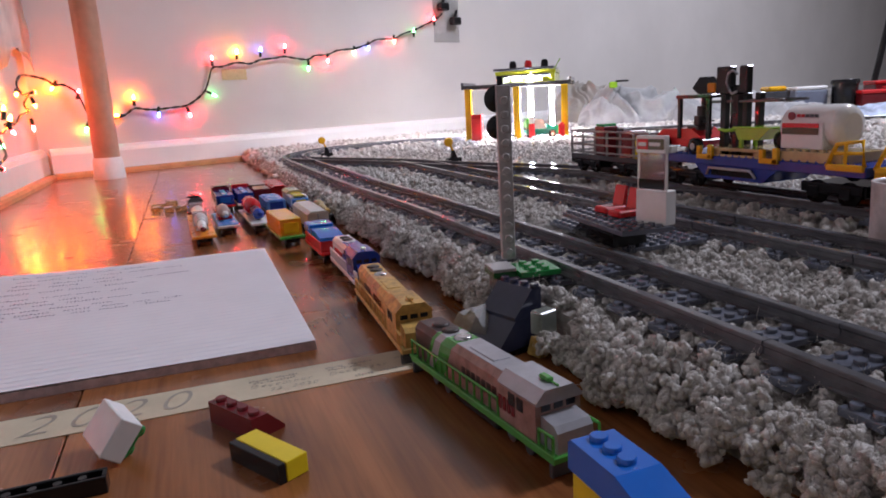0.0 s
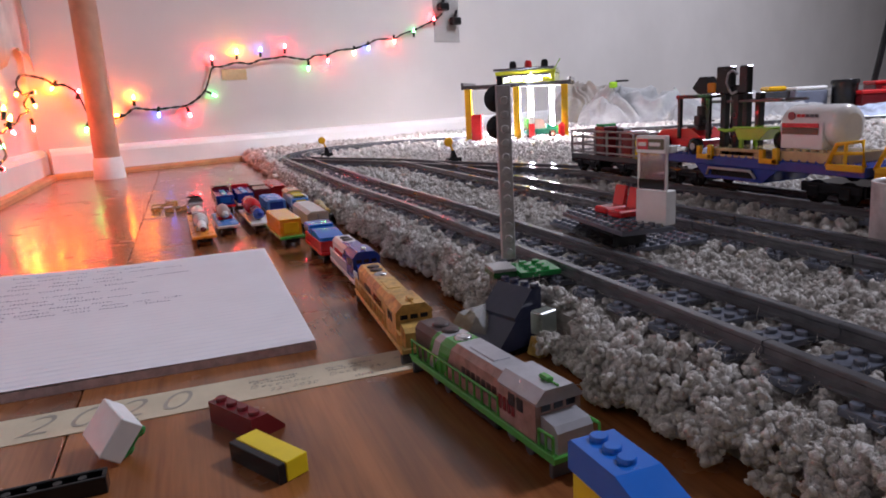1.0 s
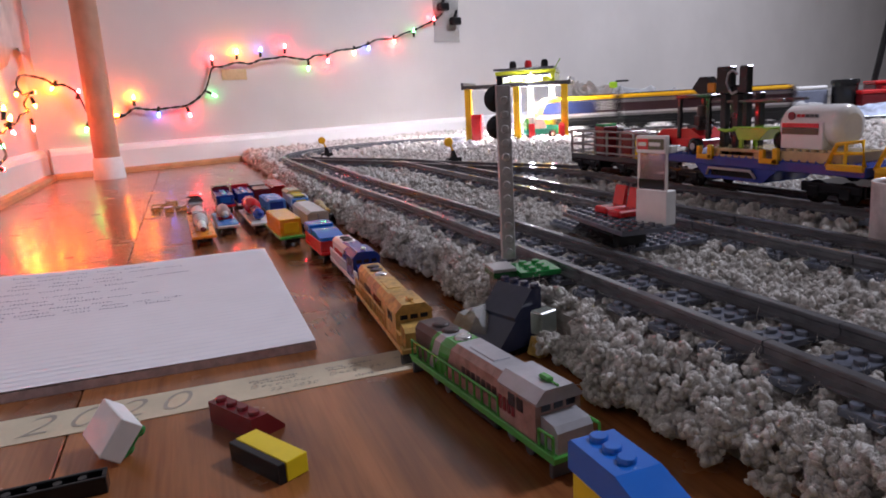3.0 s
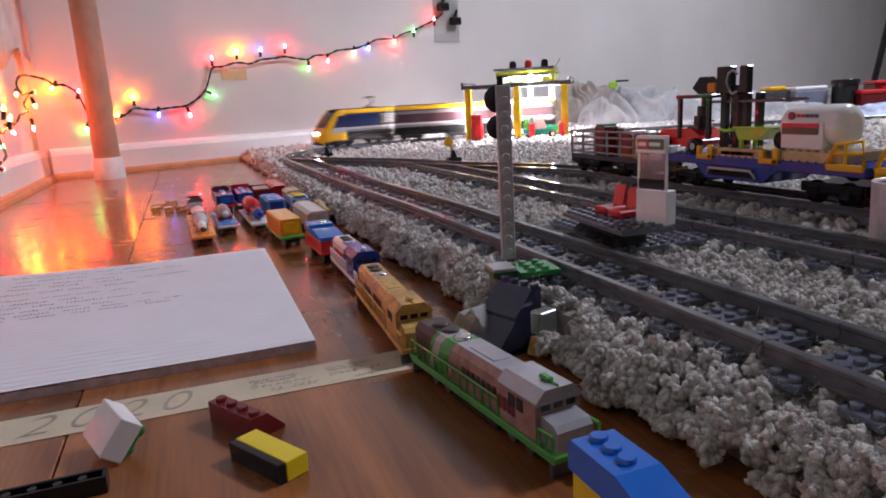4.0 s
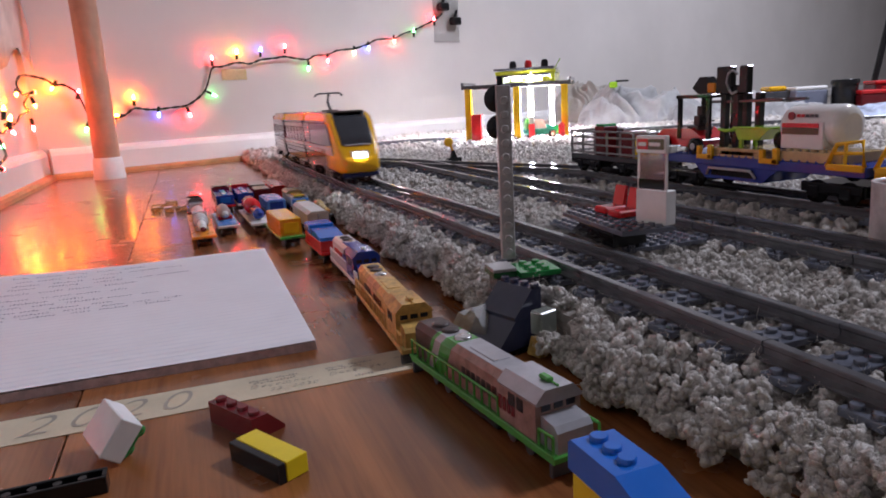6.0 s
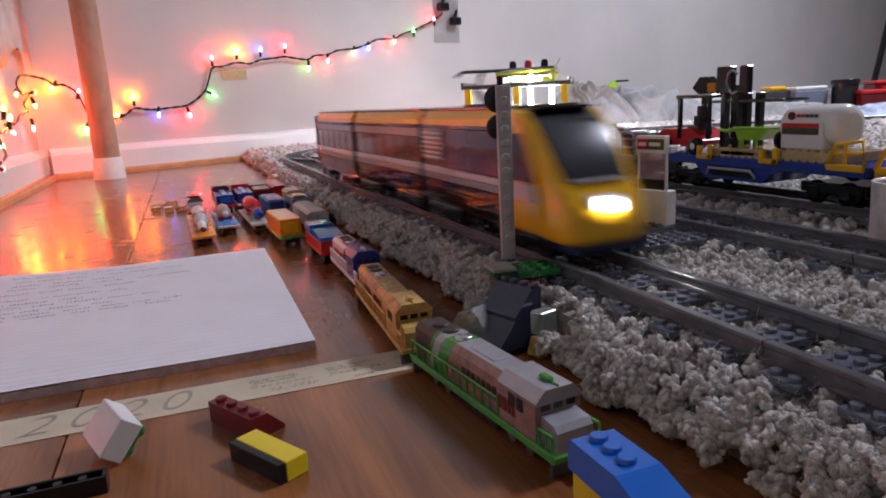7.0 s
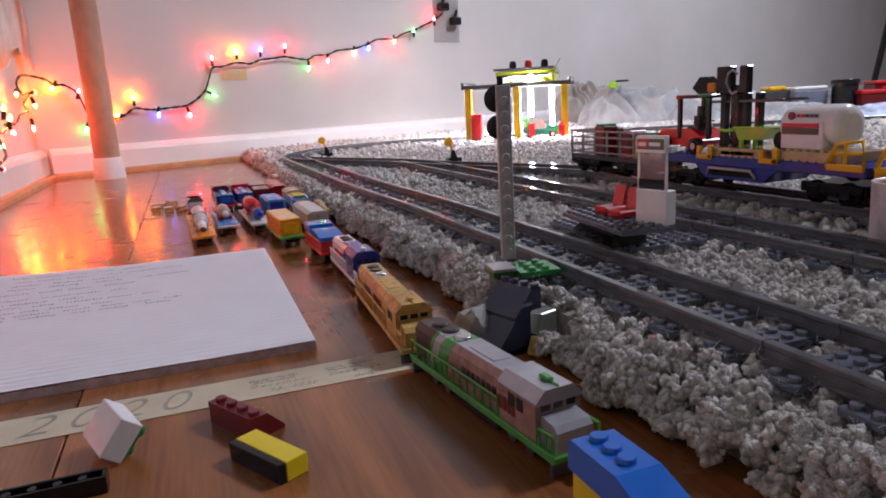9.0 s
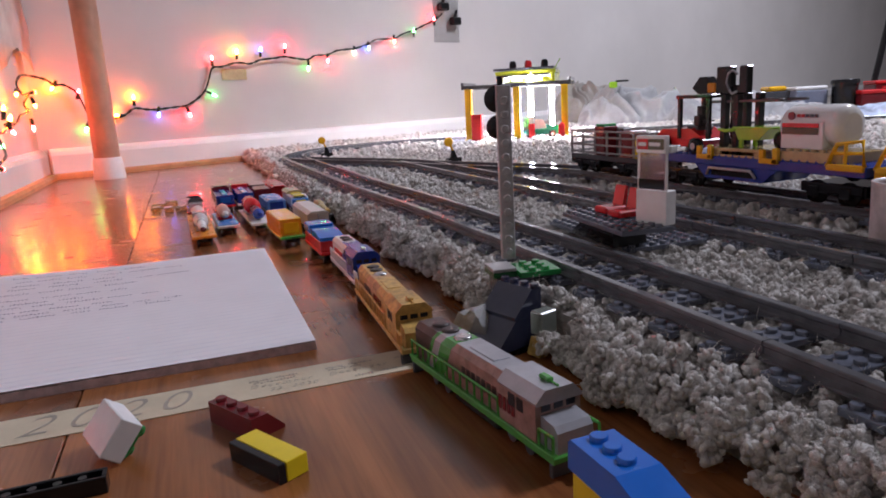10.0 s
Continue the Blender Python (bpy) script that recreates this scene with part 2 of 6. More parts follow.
# ---- track plan ----
XA, XB, XC = 0.020, 0.1625, 0.290     # centre lines of the three straight tracks
Y0, RC, AC = 0.83, 0.32, radians(116)
XD = XA - 0.009      # the far end of the long straight lies a little to the side
END = Vector((XD + RC - RC * math.cos(AC), Y0 + RC * math.sin(AC)))
HEAD = Vector((math.sin(AC), math.cos(AC)))


def line_at(s):
    """Place and heading angle on the loop, s metres past the start of its bend."""
    if s < 0:
        t = min(1.0, max(0.0, (Y0 + s) / 0.3))
        return Vector((XA + (XD - XA) * t * t * (3 - 2 * t), Y0 + s)), math.pi / 2 + 6 * t * (1 - t) * (XA - XD) / 0.3
    if s < RC * AC:
        a = s / RC
        return Vector((XD + RC - RC * math.cos(a), Y0 + RC * math.sin(a))), math.pi / 2 - a
    return END + HEAD * (s - RC * AC), math.pi / 2 - AC


def ess(xa, ya, xb, yb, t):
    """S-shaped way between two parallel tracks, t from 0 to 1."""
    k = t * t * (3 - 2 * t)
    return Vector((xa + (xb - xa) * k, ya + (yb - ya) * t))


def ways(points):
    out = []
    for i, p in enumerate(points):
        d = points[min(i + 1, len(points) - 1)] - points[max(i - 1, 0)]
        out.append((p, math.atan2(d.y, d.x)))
    return out


S1 = ways([ess(XD, 0.86, XB, 0.46, i / 28) for i in range(29)])
S2 = ways([ess(XB, 0.53, XC, 0.14, i / 24) for i in range(25)])
centre = [tuple(line_at(-0.02 * i)[0]) for i in range(160)]
centre += [tuple(line_at(0.02 * i)[0]) for i in range(180)]
centre += [(XB, -2.3 + 0.02 * i) for i in range(139)] + [(XC, -2.3 + 0.02 * i) for i in range(123)]
centre += [tuple(p) for p, a in S1] + [tuple(p) for p, a in S2]
centre = np.array(centre)


def near_track(P):
    out = np.empty(len(P))
    for i in range(0, len(P), 4000):
        q = P[i:i + 4000]
        out[i:i + 4000] = np.sqrt(((q[:, None, :] - centre[None]) ** 2).sum(2).min(1))
    return out


def ball_template(level):
    bm = bmesh.new()
    bmesh.ops.create_icosphere(bm, subdivisions=level, radius=1.0)
    v = np.array([tuple(p.co) for p in bm.verts])
    f = np.array([[p.index for p in q.verts] for q in bm.faces])
    bm.free()
    return v, f


def tufts(name, P, size, level, rng, wild, label):
    """Many soft curls of yarn at the places P, joined into one mesh."""
    tv, tf = ball_template(level)
    n, k = len(P), len(tv)
    forms = np.stack([[1 + 0.34 * noise.noise(Vector(p) * 1.7 + Vector((j * 7.3, 0, 0))) + 0.20 * noise.noise(Vector(p) * 4.0 + Vector((0, j * 5.1, 0))) for p in tv] for j in range(16)])
    ang = rng.uniform(0, 2 * np.pi, n)
    sc = size * rng.uniform(0.7, 1.3, (n, 1)) * rng.uniform(0.75, 1.25, (n, 3))
    V = tv[None] * (forms[rng.integers(0, 16, n)][:, :, None] + rng.normal(0, wild * 0.5, (n, k, 1)))
    V = V * sc[:, None, :]
    c, s = np.cos(ang)[:, None], np.sin(ang)[:, None]
    x, y = V[..., 0] * c - V[..., 1] * s, V[..., 0] * s + V[..., 1] * c
    tilt = rng.normal(0, 0.35, (n, 2, 1))
    z = V[..., 2] + x * tilt[:, 0] + y * tilt[:, 1]
    V = np.stack([x, y, z], -1) + P[:, None, :]
    V[..., 2] = np.maximum(V[..., 2], 0.0006)
    F = (tf[None] + (np.arange(n) * k)[:, None, None]).reshape(-1)
    me = bpy.data.meshes.new(name)
    me.vertices.add(n * k)
    me.vertices.foreach_set("co", V.reshape(-1))
    me.loops.add(len(F))
    me.loops.foreach_set("vertex_index", F)
    me.polygons.add(len(F) // 3)
    me.polygons.foreach_set("loop_start", np.arange(0, len(F), 3))
    me.polygons.foreach_set("use_smooth", np.ones(len(F) // 3, dtype=bool))
    me.update()
    me.validate()
    me.materials.append(PILE)
    ob = new(name, me)
    ob.parent = carpet
    return tagged(ob, label, "", "", "stuff")


def clumps(P, rng, radius, count):
    """Places of small curls crowded round each place of P."""
    n = len(P)
    d = rng.normal(0, 1, (n, count, 3))
    d /= np.linalg.norm(d, axis=2)[..., None]
    d[..., 2] = np.abs(d[..., 2]) * 1.1 - 0.25
    Q = P[:, None, :] + d * radius * rng.uniform(0.55, 1.15, (n, count, 1))
    return Q.reshape(-1, 3)


def fibres(name, P, rng, length, width, label):
    """Loose fine hairs standing out of the pile."""
    n = len(P)
    d = rng.normal(0, 1, (n, 3))
    d[:, 2] = np.abs(d[:, 2]) + 0.2
    d /= np.linalg.norm(d, axis=1)[:, None]
    side = np.cross(d, rng.normal(0, 1, (n, 3)))
    side /= np.linalg.norm(side, axis=1)[:, None]
    L = length * rng.uniform(0.5, 1.3, (n, 1))
    mid = P + d * L * 0.55
    tip = P + d * L + rng.normal(0, 0.35, (n, 3)) * L
    V = np.stack([P - side * width, P + side * width, mid + side * width, mid - side * width, tip], 1)
    V[..., 2] = np.maximum(V[..., 2], 0.0006)
    o = np.arange(n)[:, None] * 5
    T = np.concatenate([o + np.array([0, 1, 2]), o + np.array([0, 2, 3]), o + np.array([3, 2, 4])], 1).reshape(-1)
    me = bpy.data.meshes.new(name)
    me.vertices.add(n * 5)
    me.vertices.foreach_set("co", V.reshape(-1))
    me.loops.add(len(T))
    me.loops.foreach_set("vertex_index", T)
    me.polygons.add(len(T) // 3)
    me.polygons.foreach_set("loop_start", np.arange(0, len(T), 3))
    me.update()
    me.validate()
    me.materials.append(PILE)
    ob = new(name, me)
    ob.parent = carpet
    return tagged(ob, label, "", "", "stuff")


def between_sleepers(P):
    """True where a place lies in the gap between two sleepers of a straight track."""
    out = np.zeros(len(P), dtype=bool)
    for x, start, top in ((XA, 0.016, 0.80), (XB, 0.444, 0.46), (XC, 0.124, 0.14)):
        phase = np.abs((P[:, 1] - start + 0.016) % 0.032 - 0.016)
        out |= (np.abs(P[:, 0] - x) < 0.036) & (P[:, 1] < top) & (phase > 0.0105)
    return out


def pile_field(x0, x1, y0, y1, step, rng, keep, rise):
    nx, ny = int((x1 - x0) / step), int((y1 - y0) / step)
    gx, gy = np.meshgrid(x0 + (np.arange(nx) + 0.5) * step, y0 + (np.arange(ny) + 0.5) * step)
    P = np.stack([gx.ravel(), gy.ravel()], 1) + rng.uniform(-0.5, 0.5, (nx * ny, 2)) * step
    P = P[keep(P)]
    d = near_track(P)
    z = 0.0205 + rise * rng.uniform(0, 1, len(P)) ** 1.3 + 0.0024 * np.sin(P[:, 0] * 61 + np.sin(P[:, 1] * 37)) * np.sin(P[:, 1] * 53 + P[:, 0] * 20)
    z = np.where(d < 0.036, np.where(between_sleepers(P), 0.0222 + rng.uniform(0, 0.0035, len(P)), 0.0180), z)
    return np.column_stack([P, z])


rng = np.random.default_rng(7)
inside = lambda P: (P[:, 1] < wall_y(P[:, 0]) - 0.01)
NEAR = (CX0, 0.24, -0.50, 0.16)
near_pile = pile_field(*NEAR, 0.0077, rng, inside, 0.0060)
edge = []
for y0, y1, n in ((-0.52, 0.16, 900), (0.16, 0.7, 900), (0.7, 1.42, 700)):
    u, y = rng.uniform(0, 1, n), rng.uniform(y0, y1, n)
    wav = 0.0030 * np.sin(y * 40) + 0.0025 * np.sin(y * 97)
    edge.append(np.column_stack([CX0 - 0.0135 * (1 - u ** 1.4) + wav + rng.normal(0, 0.0022, n), y, 0.0045 + u * 0.0185]))
front = np.vstack([near_pile, edge[0]])
front = front[~((front[:, 0] > -0.054) & (front[:, 0] < -0.030) & (front[:, 1] > -0.274) & (front[:, 1] < -0.230))]
front = front[~((front[:, 0] > -0.052) & (front[:, 0] < -0.025) & (front[:, 1] > -0.290) & (front[:, 1] < -0.262) & (front[:, 2] > 0.012))]
tufts("pile", front, 0.0028, 1, rng, 0.14, "nearest tufts of grey-beige yarn")
tufts("pile", clumps(front, rng, 0.0035, 17), 0.00155, 1, rng, 0.18, "nearest small curls of grey-beige yarn")
hair = front[rng.integers(0, len(front), 60000)] + rng.normal(0, 1, (60000, 3)) * np.array([0.0030, 0.0030, 0.0014]) + np.array([0, 0, 0.0036])
fibres("pile_fibre", hair, rng, 0.0030, 0.00008, "fine loose hairs of the pile")
out1 = lambda P: inside(P) & ~((P[:, 0] < NEAR[1]) & (P[:, 1] < NEAR[3]))
middle = np.vstack([pile_field(CX0, 0.62, -0.50, 0.80, 0.0092, rng, out1, 0.0060), edge[1]])
tufts("pile", middle, 0.0034, 1, rng, 0.14, "tufts of grey-beige yarn")
tufts("pile", clumps(middle, rng, 0.0036, 6), 0.0022, 1, rng, 0.18, "small curls of grey-beige yarn")
out2 = lambda P: inside(P) & ~((P[:, 0] < 0.62) & (P[:, 1] < 0.80))
tufts("pile", np.vstack([pile_field(CX0, 1.75, -0.35, 1.95, 0.0115, rng, out2, 0.0060), edge[2]]), 0.0066, 1, rng, 0.16, "far curls of grey-beige yarn")

# ---- railway track ----
HALF = 0.020        # rail centre from track centre
RAILP = [(-0.0042, 0.0032), (-0.0042, 0.0046), (-0.0016, 0.0056), (-0.0016, 0.0080), (-0.0024, 0.0088), (-0.0024, 0.0101), (-0.0020, 0.0105),
         (0.0020, 0.0105), (0.0024, 0.0101), (0.0024, 0.0088), (0.0016, 0.0080), (0.0016, 0.0056), (0.0042, 0.0046), (0.0042, 0.0032)]


def sweep(b, way, side):
    """Rail profile along a way, side metres to its left."""
    n, v = len(RAILP), []
    for p, a in way:
        l = Vector((-math.sin(a), math.cos(a)))
        v += [(p.x + l.x * (side + q), p.y + l.y * (side + q), z) for q, z in RAILP]
    f = [(j * n + i, j * n + (i + 1) % n, (j + 1) * n + (i + 1) % n, (j + 1) * n + i) for j in range(len(way) - 1) for i in range(n)]
    f = [q[::-1] for q in f] + [tuple(range(n)), tuple(range((len(way) - 1) * n, len(way) * n))[::-1]]
    return b.put(v, f)


def tie_mesh():
    b = Build().box((-0.0079, -0.0319, 0), (0.0079, 0.0319, 0.0032), 0.0003)
    b.studs((-0.004, 0.004), (-0.028, -0.012, -0.004, 0.004, 0.012, 0.028), 0.0032, 10)
    return b.mesh("sleeper")


TIE_ME = tie_mesh()
TIE_ME.materials.append(TIE)
TRACK_LABEL = "dark grey plastic toy railway track section with studded sleepers"


def track_piece(way, at, name="track_section", label=TRACK_LABEL):
    """One section: way in its own space, sleepers every 32 mm."""
    ob = thing(name, at, label, "track", "railway track sections")
    for side in (HALF, -HALF):
        part("rail", sweep(Build(), way, side), RAIL, ob)
    length = sum((way[i + 1][0] - way[i][0]).length for i in range(len(way) - 1))
    k = max(1, round(length / 0.032))
    for i in range(k):
        s, acc = (i + 0.5) * length / k, 0.0
        for j in range(len(way) - 1):
            d = (way[j + 1][0] - way[j][0]).length
            if acc + d >= s:
                u = (s - acc) / d
                p, a = way[j][0].lerp(way[j + 1][0], u), way[j][1] + (way[j + 1][1] - way[j][1]) * u
                part("sleeper", TIE_ME, TIE, ob, "", Matrix.Translation((p.x, p.y, 0)) @ Matrix.Rotation(a, 4, "Z"))
                break
            acc += d
    return ob


L16 = 0.128
straight = track_piece([(Vector((-L16 / 2 + 0.0003, 0)), 0.0), (Vector((L16 / 2 - 0.0003, 0)), 0.0)], pose(XA, -L16 / 2, ZC, 0, 0, 90))
for y0, y1 in [(0.768, Y0)] + [(k * L16, (k + 1) * L16) for k in range(6)]:
    track_piece([line_at(y0 + 0.0003 + (y1 - y0 - 0.0006) * i / 6 - Y0) for i in range(7)], pose(0, 0, ZC))
for k in range(1, 19):
    copy_thing(straight, pose(XA, -L16 / 2 - k * L16, ZC + random.uniform(-0.0003, 0.0003), 0, 0, 90 + random.uniform(-0.15, 0.15)))
for k in range(22):
    p, a = line_at(RC * AC + (k + 0.5) * L16)
    copy_thing(straight, pose(p.x, p.y, ZC, 0, 0, math.degrees(a)))
for k in range(5):
    w = [line_at(RC * AC * (k + i / 8) / 5 * 0.9999 + 0.00001) for i in range(9)]
    track_piece(w, pose(0, 0, ZC), "track_curve", "dark grey plastic curved toy railway track section")
for k in range(21):
    copy_thing(straight, pose(XB + random.uniform(-0.0006, 0.0006), 0.46 - L16 / 2 - k * L16, ZC, 0, 0, 90))
for k in range(19):
    copy_thing(straight, pose(XC, 0.14 - L16 / 2 - k * L16, ZC, 0, 0, 90))
for S, nm in ((S1, "track_switch"), (S2, "track_switch")):
    h = len(S) // 2
    track_piece(S[:h + 1], pose(0, 0, ZC + 0.0006), nm, "dark grey plastic toy railway switch section")
    track_piece(S[h:], pose(0, 0, ZC + 0.0006), nm, "dark grey plastic toy railway switch section")

# ---- passenger train ----
YEL = plastic("yellow_plastic", (0.80, 0.42, 0.015), 0.35)
WHT = plastic("white_plastic", (0.74, 0.73, 0.71), 0.25)
GRY = plastic("light_grey_plastic", (0.40, 0.40, 0.41), 0.25)
NAVY = plastic("navy_plastic", (0.018, 0.025, 0.075), 0.08)
BLK = plastic("black_plastic", (0.012, 0.012, 0.013), 0.13)
BLK.node_tree.nodes["Principled BSDF"].inputs["Specular IOR Level"].default_value = 0.3
DGR = plastic("dark_grey_plastic", (0.06, 0.062, 0.068), 0.28)
LAMP = glow("headlight_glow", (0.94, 0.97, 1.0), 70.0)
SMOKE = surface("smoked_glass", (0.020, 0.021, 0.028), 0.07, vary=0.05, relief=0.0, rvary=0.02)
# maroon base: the reflected red-lit wall is put into the window colour
TINT = surface("maroon_reflection_plastic", (0.060, 0.030, 0.036), 0.06, vary=0.08, scale=60, relief=0.02, depth=0.0001, rvary=0.02)
SCREEN = surface("windscreen_plastic", (0.05, 0.052, 0.058), 0.24, vary=0.08, relief=0.02, depth=0.0001, rvary=0.05)
for glossy in (TINT, NAVY, SCREEN):
    glossy.node_tree.nodes["Principled BSDF"].inputs["Specular IOR Level"].default_value = 0.25
HW = 0.030
# white and grey side colours lowered: the unlit side's shade is in them
PALE = plastic("shaded_white_plastic", (0.44, 0.42, 0.42), 0.3)
BAND = plastic("shaded_band_plastic", (0.19, 0.18, 0.18), 0.25)
MIDG = plastic("shaded_mid_grey_plastic", (0.115, 0.11, 0.115), 0.2)


def wheel_mesh():
    b = Build().turn([(0.0055, -0.0022), (0.0085, -0.0020), (0.0085, 0.0006), (0.0098, 0.0008), (0.0098, 0.0020), (0.004, 0.0022)], 16, axis="y")
    me = b.mesh("wheel")
    me.materials.append(BLK)
    return me


WHEEL_ME = wheel_mesh()


def bogie(parent, x):
    b = Build().box((x - 0.030, -0.016, 0.009), (x + 0.030, 0.016, 0.019), 0.001)
    for s in (-1, 1):
        b.box((x - 0.033, s * 0.0245, 0.006), (x + 0.033, s * 0.0285, 0.0145), 0.001)
        for d in (-0.018, 0.018):
            b.box((x + d - 0.006, s * 0.0285, 0.004), (x + d + 0.006, s * 0.0305, 0.0135), 0.001)
        b.box((x - 0.006, s * 0.0285, 0.005), (x + 0.006, s * 0.0300, 0.0125), 0.001)
    bo = part("bogie", b, BLK, parent, "black plastic wheel frame")
    for d in (-0.018, 0.018):
        for s in (-1, 1):
            part("wheel", WHEEL_ME, BLK, bo, "", Matrix.Translation((x + d, s * 0.0195, 0.0085)))


ROOFP = [(-0.0285, 0.0772), (-0.0285, 0.0815), (-0.0245, 0.0875), (0.0245, 0.0875), (0.0285, 0.0815), (0.0285, 0.0772)]


def coach(name, x0, x1, label):
    """Body from x0 to x1, front towards +x, rail top at z 0."""
    ob = thing(name, None, label, "train car", "cars of the passenger train")
    part("chassis", Build().box((x0, -0.026, 0.013), (x1, 0.026, 0.020), 0.0006), BLK, ob)
    part("lower_body", Build().box((x0, -HW + 0.0015, 0.019), (x1, HW - 0.0015, 0.0270), 0.0008), BLK, ob, "black underframe side")
    part("side_skirt", Build().box((x0, -HW + 0.0006, 0.0270), (x1, HW - 0.0006, 0.0338), 0.0008), BLK, ob, "black lower side skirt")
    # white band in two tones: brighter ledge above, shade painted grey below
    part("side_band", Build().box((x0, -HW - 0.0008, 0.0392), (x1, HW + 0.0008, 0.0445), 0.0008), PALE, ob, "white side band with shade in its colour")
    part("lower_band", Build().box((x0, -HW - 0.0002, 0.0338), (x1, HW + 0.0002, 0.0392), 0.0006), BAND, ob, "lower part of the white side band, shaded in grey")
    # window band and pillars carry the reflected red as base colour
    part("window_band", Build().box((x0, -HW + 0.0012, 0.0445), (x1, HW - 0.0012, 0.0665), 0.0005), TINT, ob, "dark window band with red reflection in its colour")
    k = max(2, round((x1 - x0) / 0.032))
    for i in range(k + 1):
        for s in (-1, 1):
            xx = x0 + (x1 - x0) * i / k
            xx = min(max(xx, x0 + 0.002), x1 - 0.002)
            part("window_pillar", Build().box((xx - 0.0016, s * (HW - 0.0014), 0.0445), (xx + 0.0016, s * (HW - 0.0007), 0.0665), 0.0002), TINT, ob)
    part("upper_band", Build().box((x0, -HW, 0.0665), (x1, HW, 0.0745), 0.0006), BAND, ob, "pale grey upper band")
    part("seam", Build().box((x0, -HW - 0.0006, 0.0745), (x1, HW + 0.0006, 0.0772), 0.0004), NAVY, ob, "dark navy seam under the roof")
    part("roof", Build().prism(ROOFP, x0, x1, "x"), YEL, ob, "yellow sloped roof edge")
    part("roof_top", Build().box((x0, -0.0246, 0.0875), (x1, 0.0246, 0.0898), 0.0006), DGR, ob, "dark grey flat roof tiles")
    part("bellows", Build().box((x0 - 0.0110, -HW + 0.004, 0.016), (x0, HW - 0.003, 0.0850), 0.0006), BLK, ob, "black folded gangway")
    part("coupling", Build().box((x0 - 0.012, -0.005, 0.010), (x0 + 0.004, 0.005, 0.016), 0.001), BLK, ob)
    return ob


def loft(b, secs, n=20):
    """Skin over sections of (x, half width, bottom, top, corner)."""
    v = []
    for x, w, zb, zt, r in secs:
        pts = []
        for cx, cz, a0 in ((w - r, zt - r, 0), (-w + r, zt - r, 90), (-w + r, zb + r, 180), (w - r, zb + r, 270)):
            for i in range(n // 4):
                a = radians(a0 + 90 * i / (n // 4 - 1))
                pts.append((x, cx + r * math.cos(a), cz + r * math.sin(a)))
        v += pts
    k = len(secs)
    f = [(j * n + i, j * n + (i + 1) % n, (j + 1) * n + (i + 1) % n, (j + 1) * n + i) for j in range(k - 1) for i in range(n)]
    f += [tuple(range(n))[::-1], tuple(range((k - 1) * n, k * n))]
    return b.put(v, f, True)


front_car = coach("train_engine", -0.108, 0.052, "yellow, white and navy toy train engine with lit headlights")
part("louvre_panel", Build().box((-0.104, -HW - 0.0012, 0.0495), (-0.060, HW + 0.0012, 0.0745), 0.0005), MIDG, front_car, "grey ribbed louvre panel")
for i in range(6):
    for s in (-1, 1):
        part("louvre_slat", Build().box((-0.102, s * (HW + 0.0008), 0.0510 + i * 0.0038), (-0.062, s * (HW + 0.0024), 0.0528 + i * 0.0038), 0.0003), PALE, front_car)
nose = Build()
loft(nose, [(0.050, HW, 0.013, 0.0885, 0.004), (0.066, HW, 0.013, 0.0860, 0.006), (0.080, HW - 0.0005, 0.012, 0.0765, 0.007), (0.095, HW - 0.0015, 0.011, 0.0600, 0.007),
            (0.107, HW - 0.003, 0.011, 0.0440, 0.006), (0.115, HW - 0.006, 0.012, 0.0340, 0.006), (0.119, HW - 0.010, 0.016, 0.0280, 0.005)])
part("nose", nose, YEL, front_car, "glossy yellow sloped cab nose")
shield = Build()
loft(shield, [(0.0635, HW - 0.007, 0.060, 0.0885, 0.003), (0.081, HW - 0.007, 0.045, 0.0775, 0.003), (0.096, HW - 0.008, 0.040, 0.0608, 0.003), (0.1055, HW - 0.009, 0.038, 0.0475, 0.003)])
part("windscreen", shield, SCREEN, front_car, "dark tinted sloping windscreen")
for s in (-1, 1):
    part("side_panel", Build().prism([(-0.056, 0.0455), (0.086, 0.0455), (0.070, 0.0738), (-0.056, 0.0738)], s * (HW - 0.001), s * (HW + 0.0012), "y"), NAVY, front_car)
    part("side_flash", Build().prism([(0.050, 0.0338), (0.090, 0.0338), (0.087, 0.0445), (0.050, 0.0445)], s * (HW - 0.001), s * (HW + 0.0010), "y"), PALE, front_car)
part("headlight", Build().box((0.1080, -0.0072, 0.0308), (0.1204, 0.0072, 0.0368), 0.0016), LAMP, front_car, "bright white headlight")
# added white block: catches the headlight so its glare looks wider and whiter
part("glare_block", Build().box((0.1060, -0.0115, 0.0290), (0.1175, 0.0115, 0.0392), 0.0014), WHT, front_car, "added white block that widens the headlight's glare")
part("wiper_bar", Build().box((0.1040, -0.017, 0.0455), (0.1075, 0.017, 0.0478), 0.0006), GRY, front_car, "light grey bar under the windscreen")
part("visor", Build().box((0.0600, -0.020, 0.0868), (0.0720, 0.020, 0.0885), 0.0006), BLK, front_car)
part("bumper", Build().box((0.060, -0.024, 0.006), (0.116, 0.024, 0.0125), 0.002), NAVY, front_car, "dark blue lower bumper")
panto = Build().box((-0.062, -0.010, 0.0892), (-0.036, 0.010, 0.0915), 0.0006)
panto.tube([(-0.040, 0, 0.091), (-0.058, 0, 0.102), (-0.047, 0, 0.115)], 0.0022)
panto.box((-0.051, -0.016, 0.1142), (-0.044, 0.016, 0.1164), 0.0008)
panto.tube([(-0.048, -0.016, 0.115), (-0.049, -0.021, 0.1115)], 0.0012).tube([(-0.048, 0.016, 0.115), (-0.049, 0.021, 0.1115)], 0.0012)
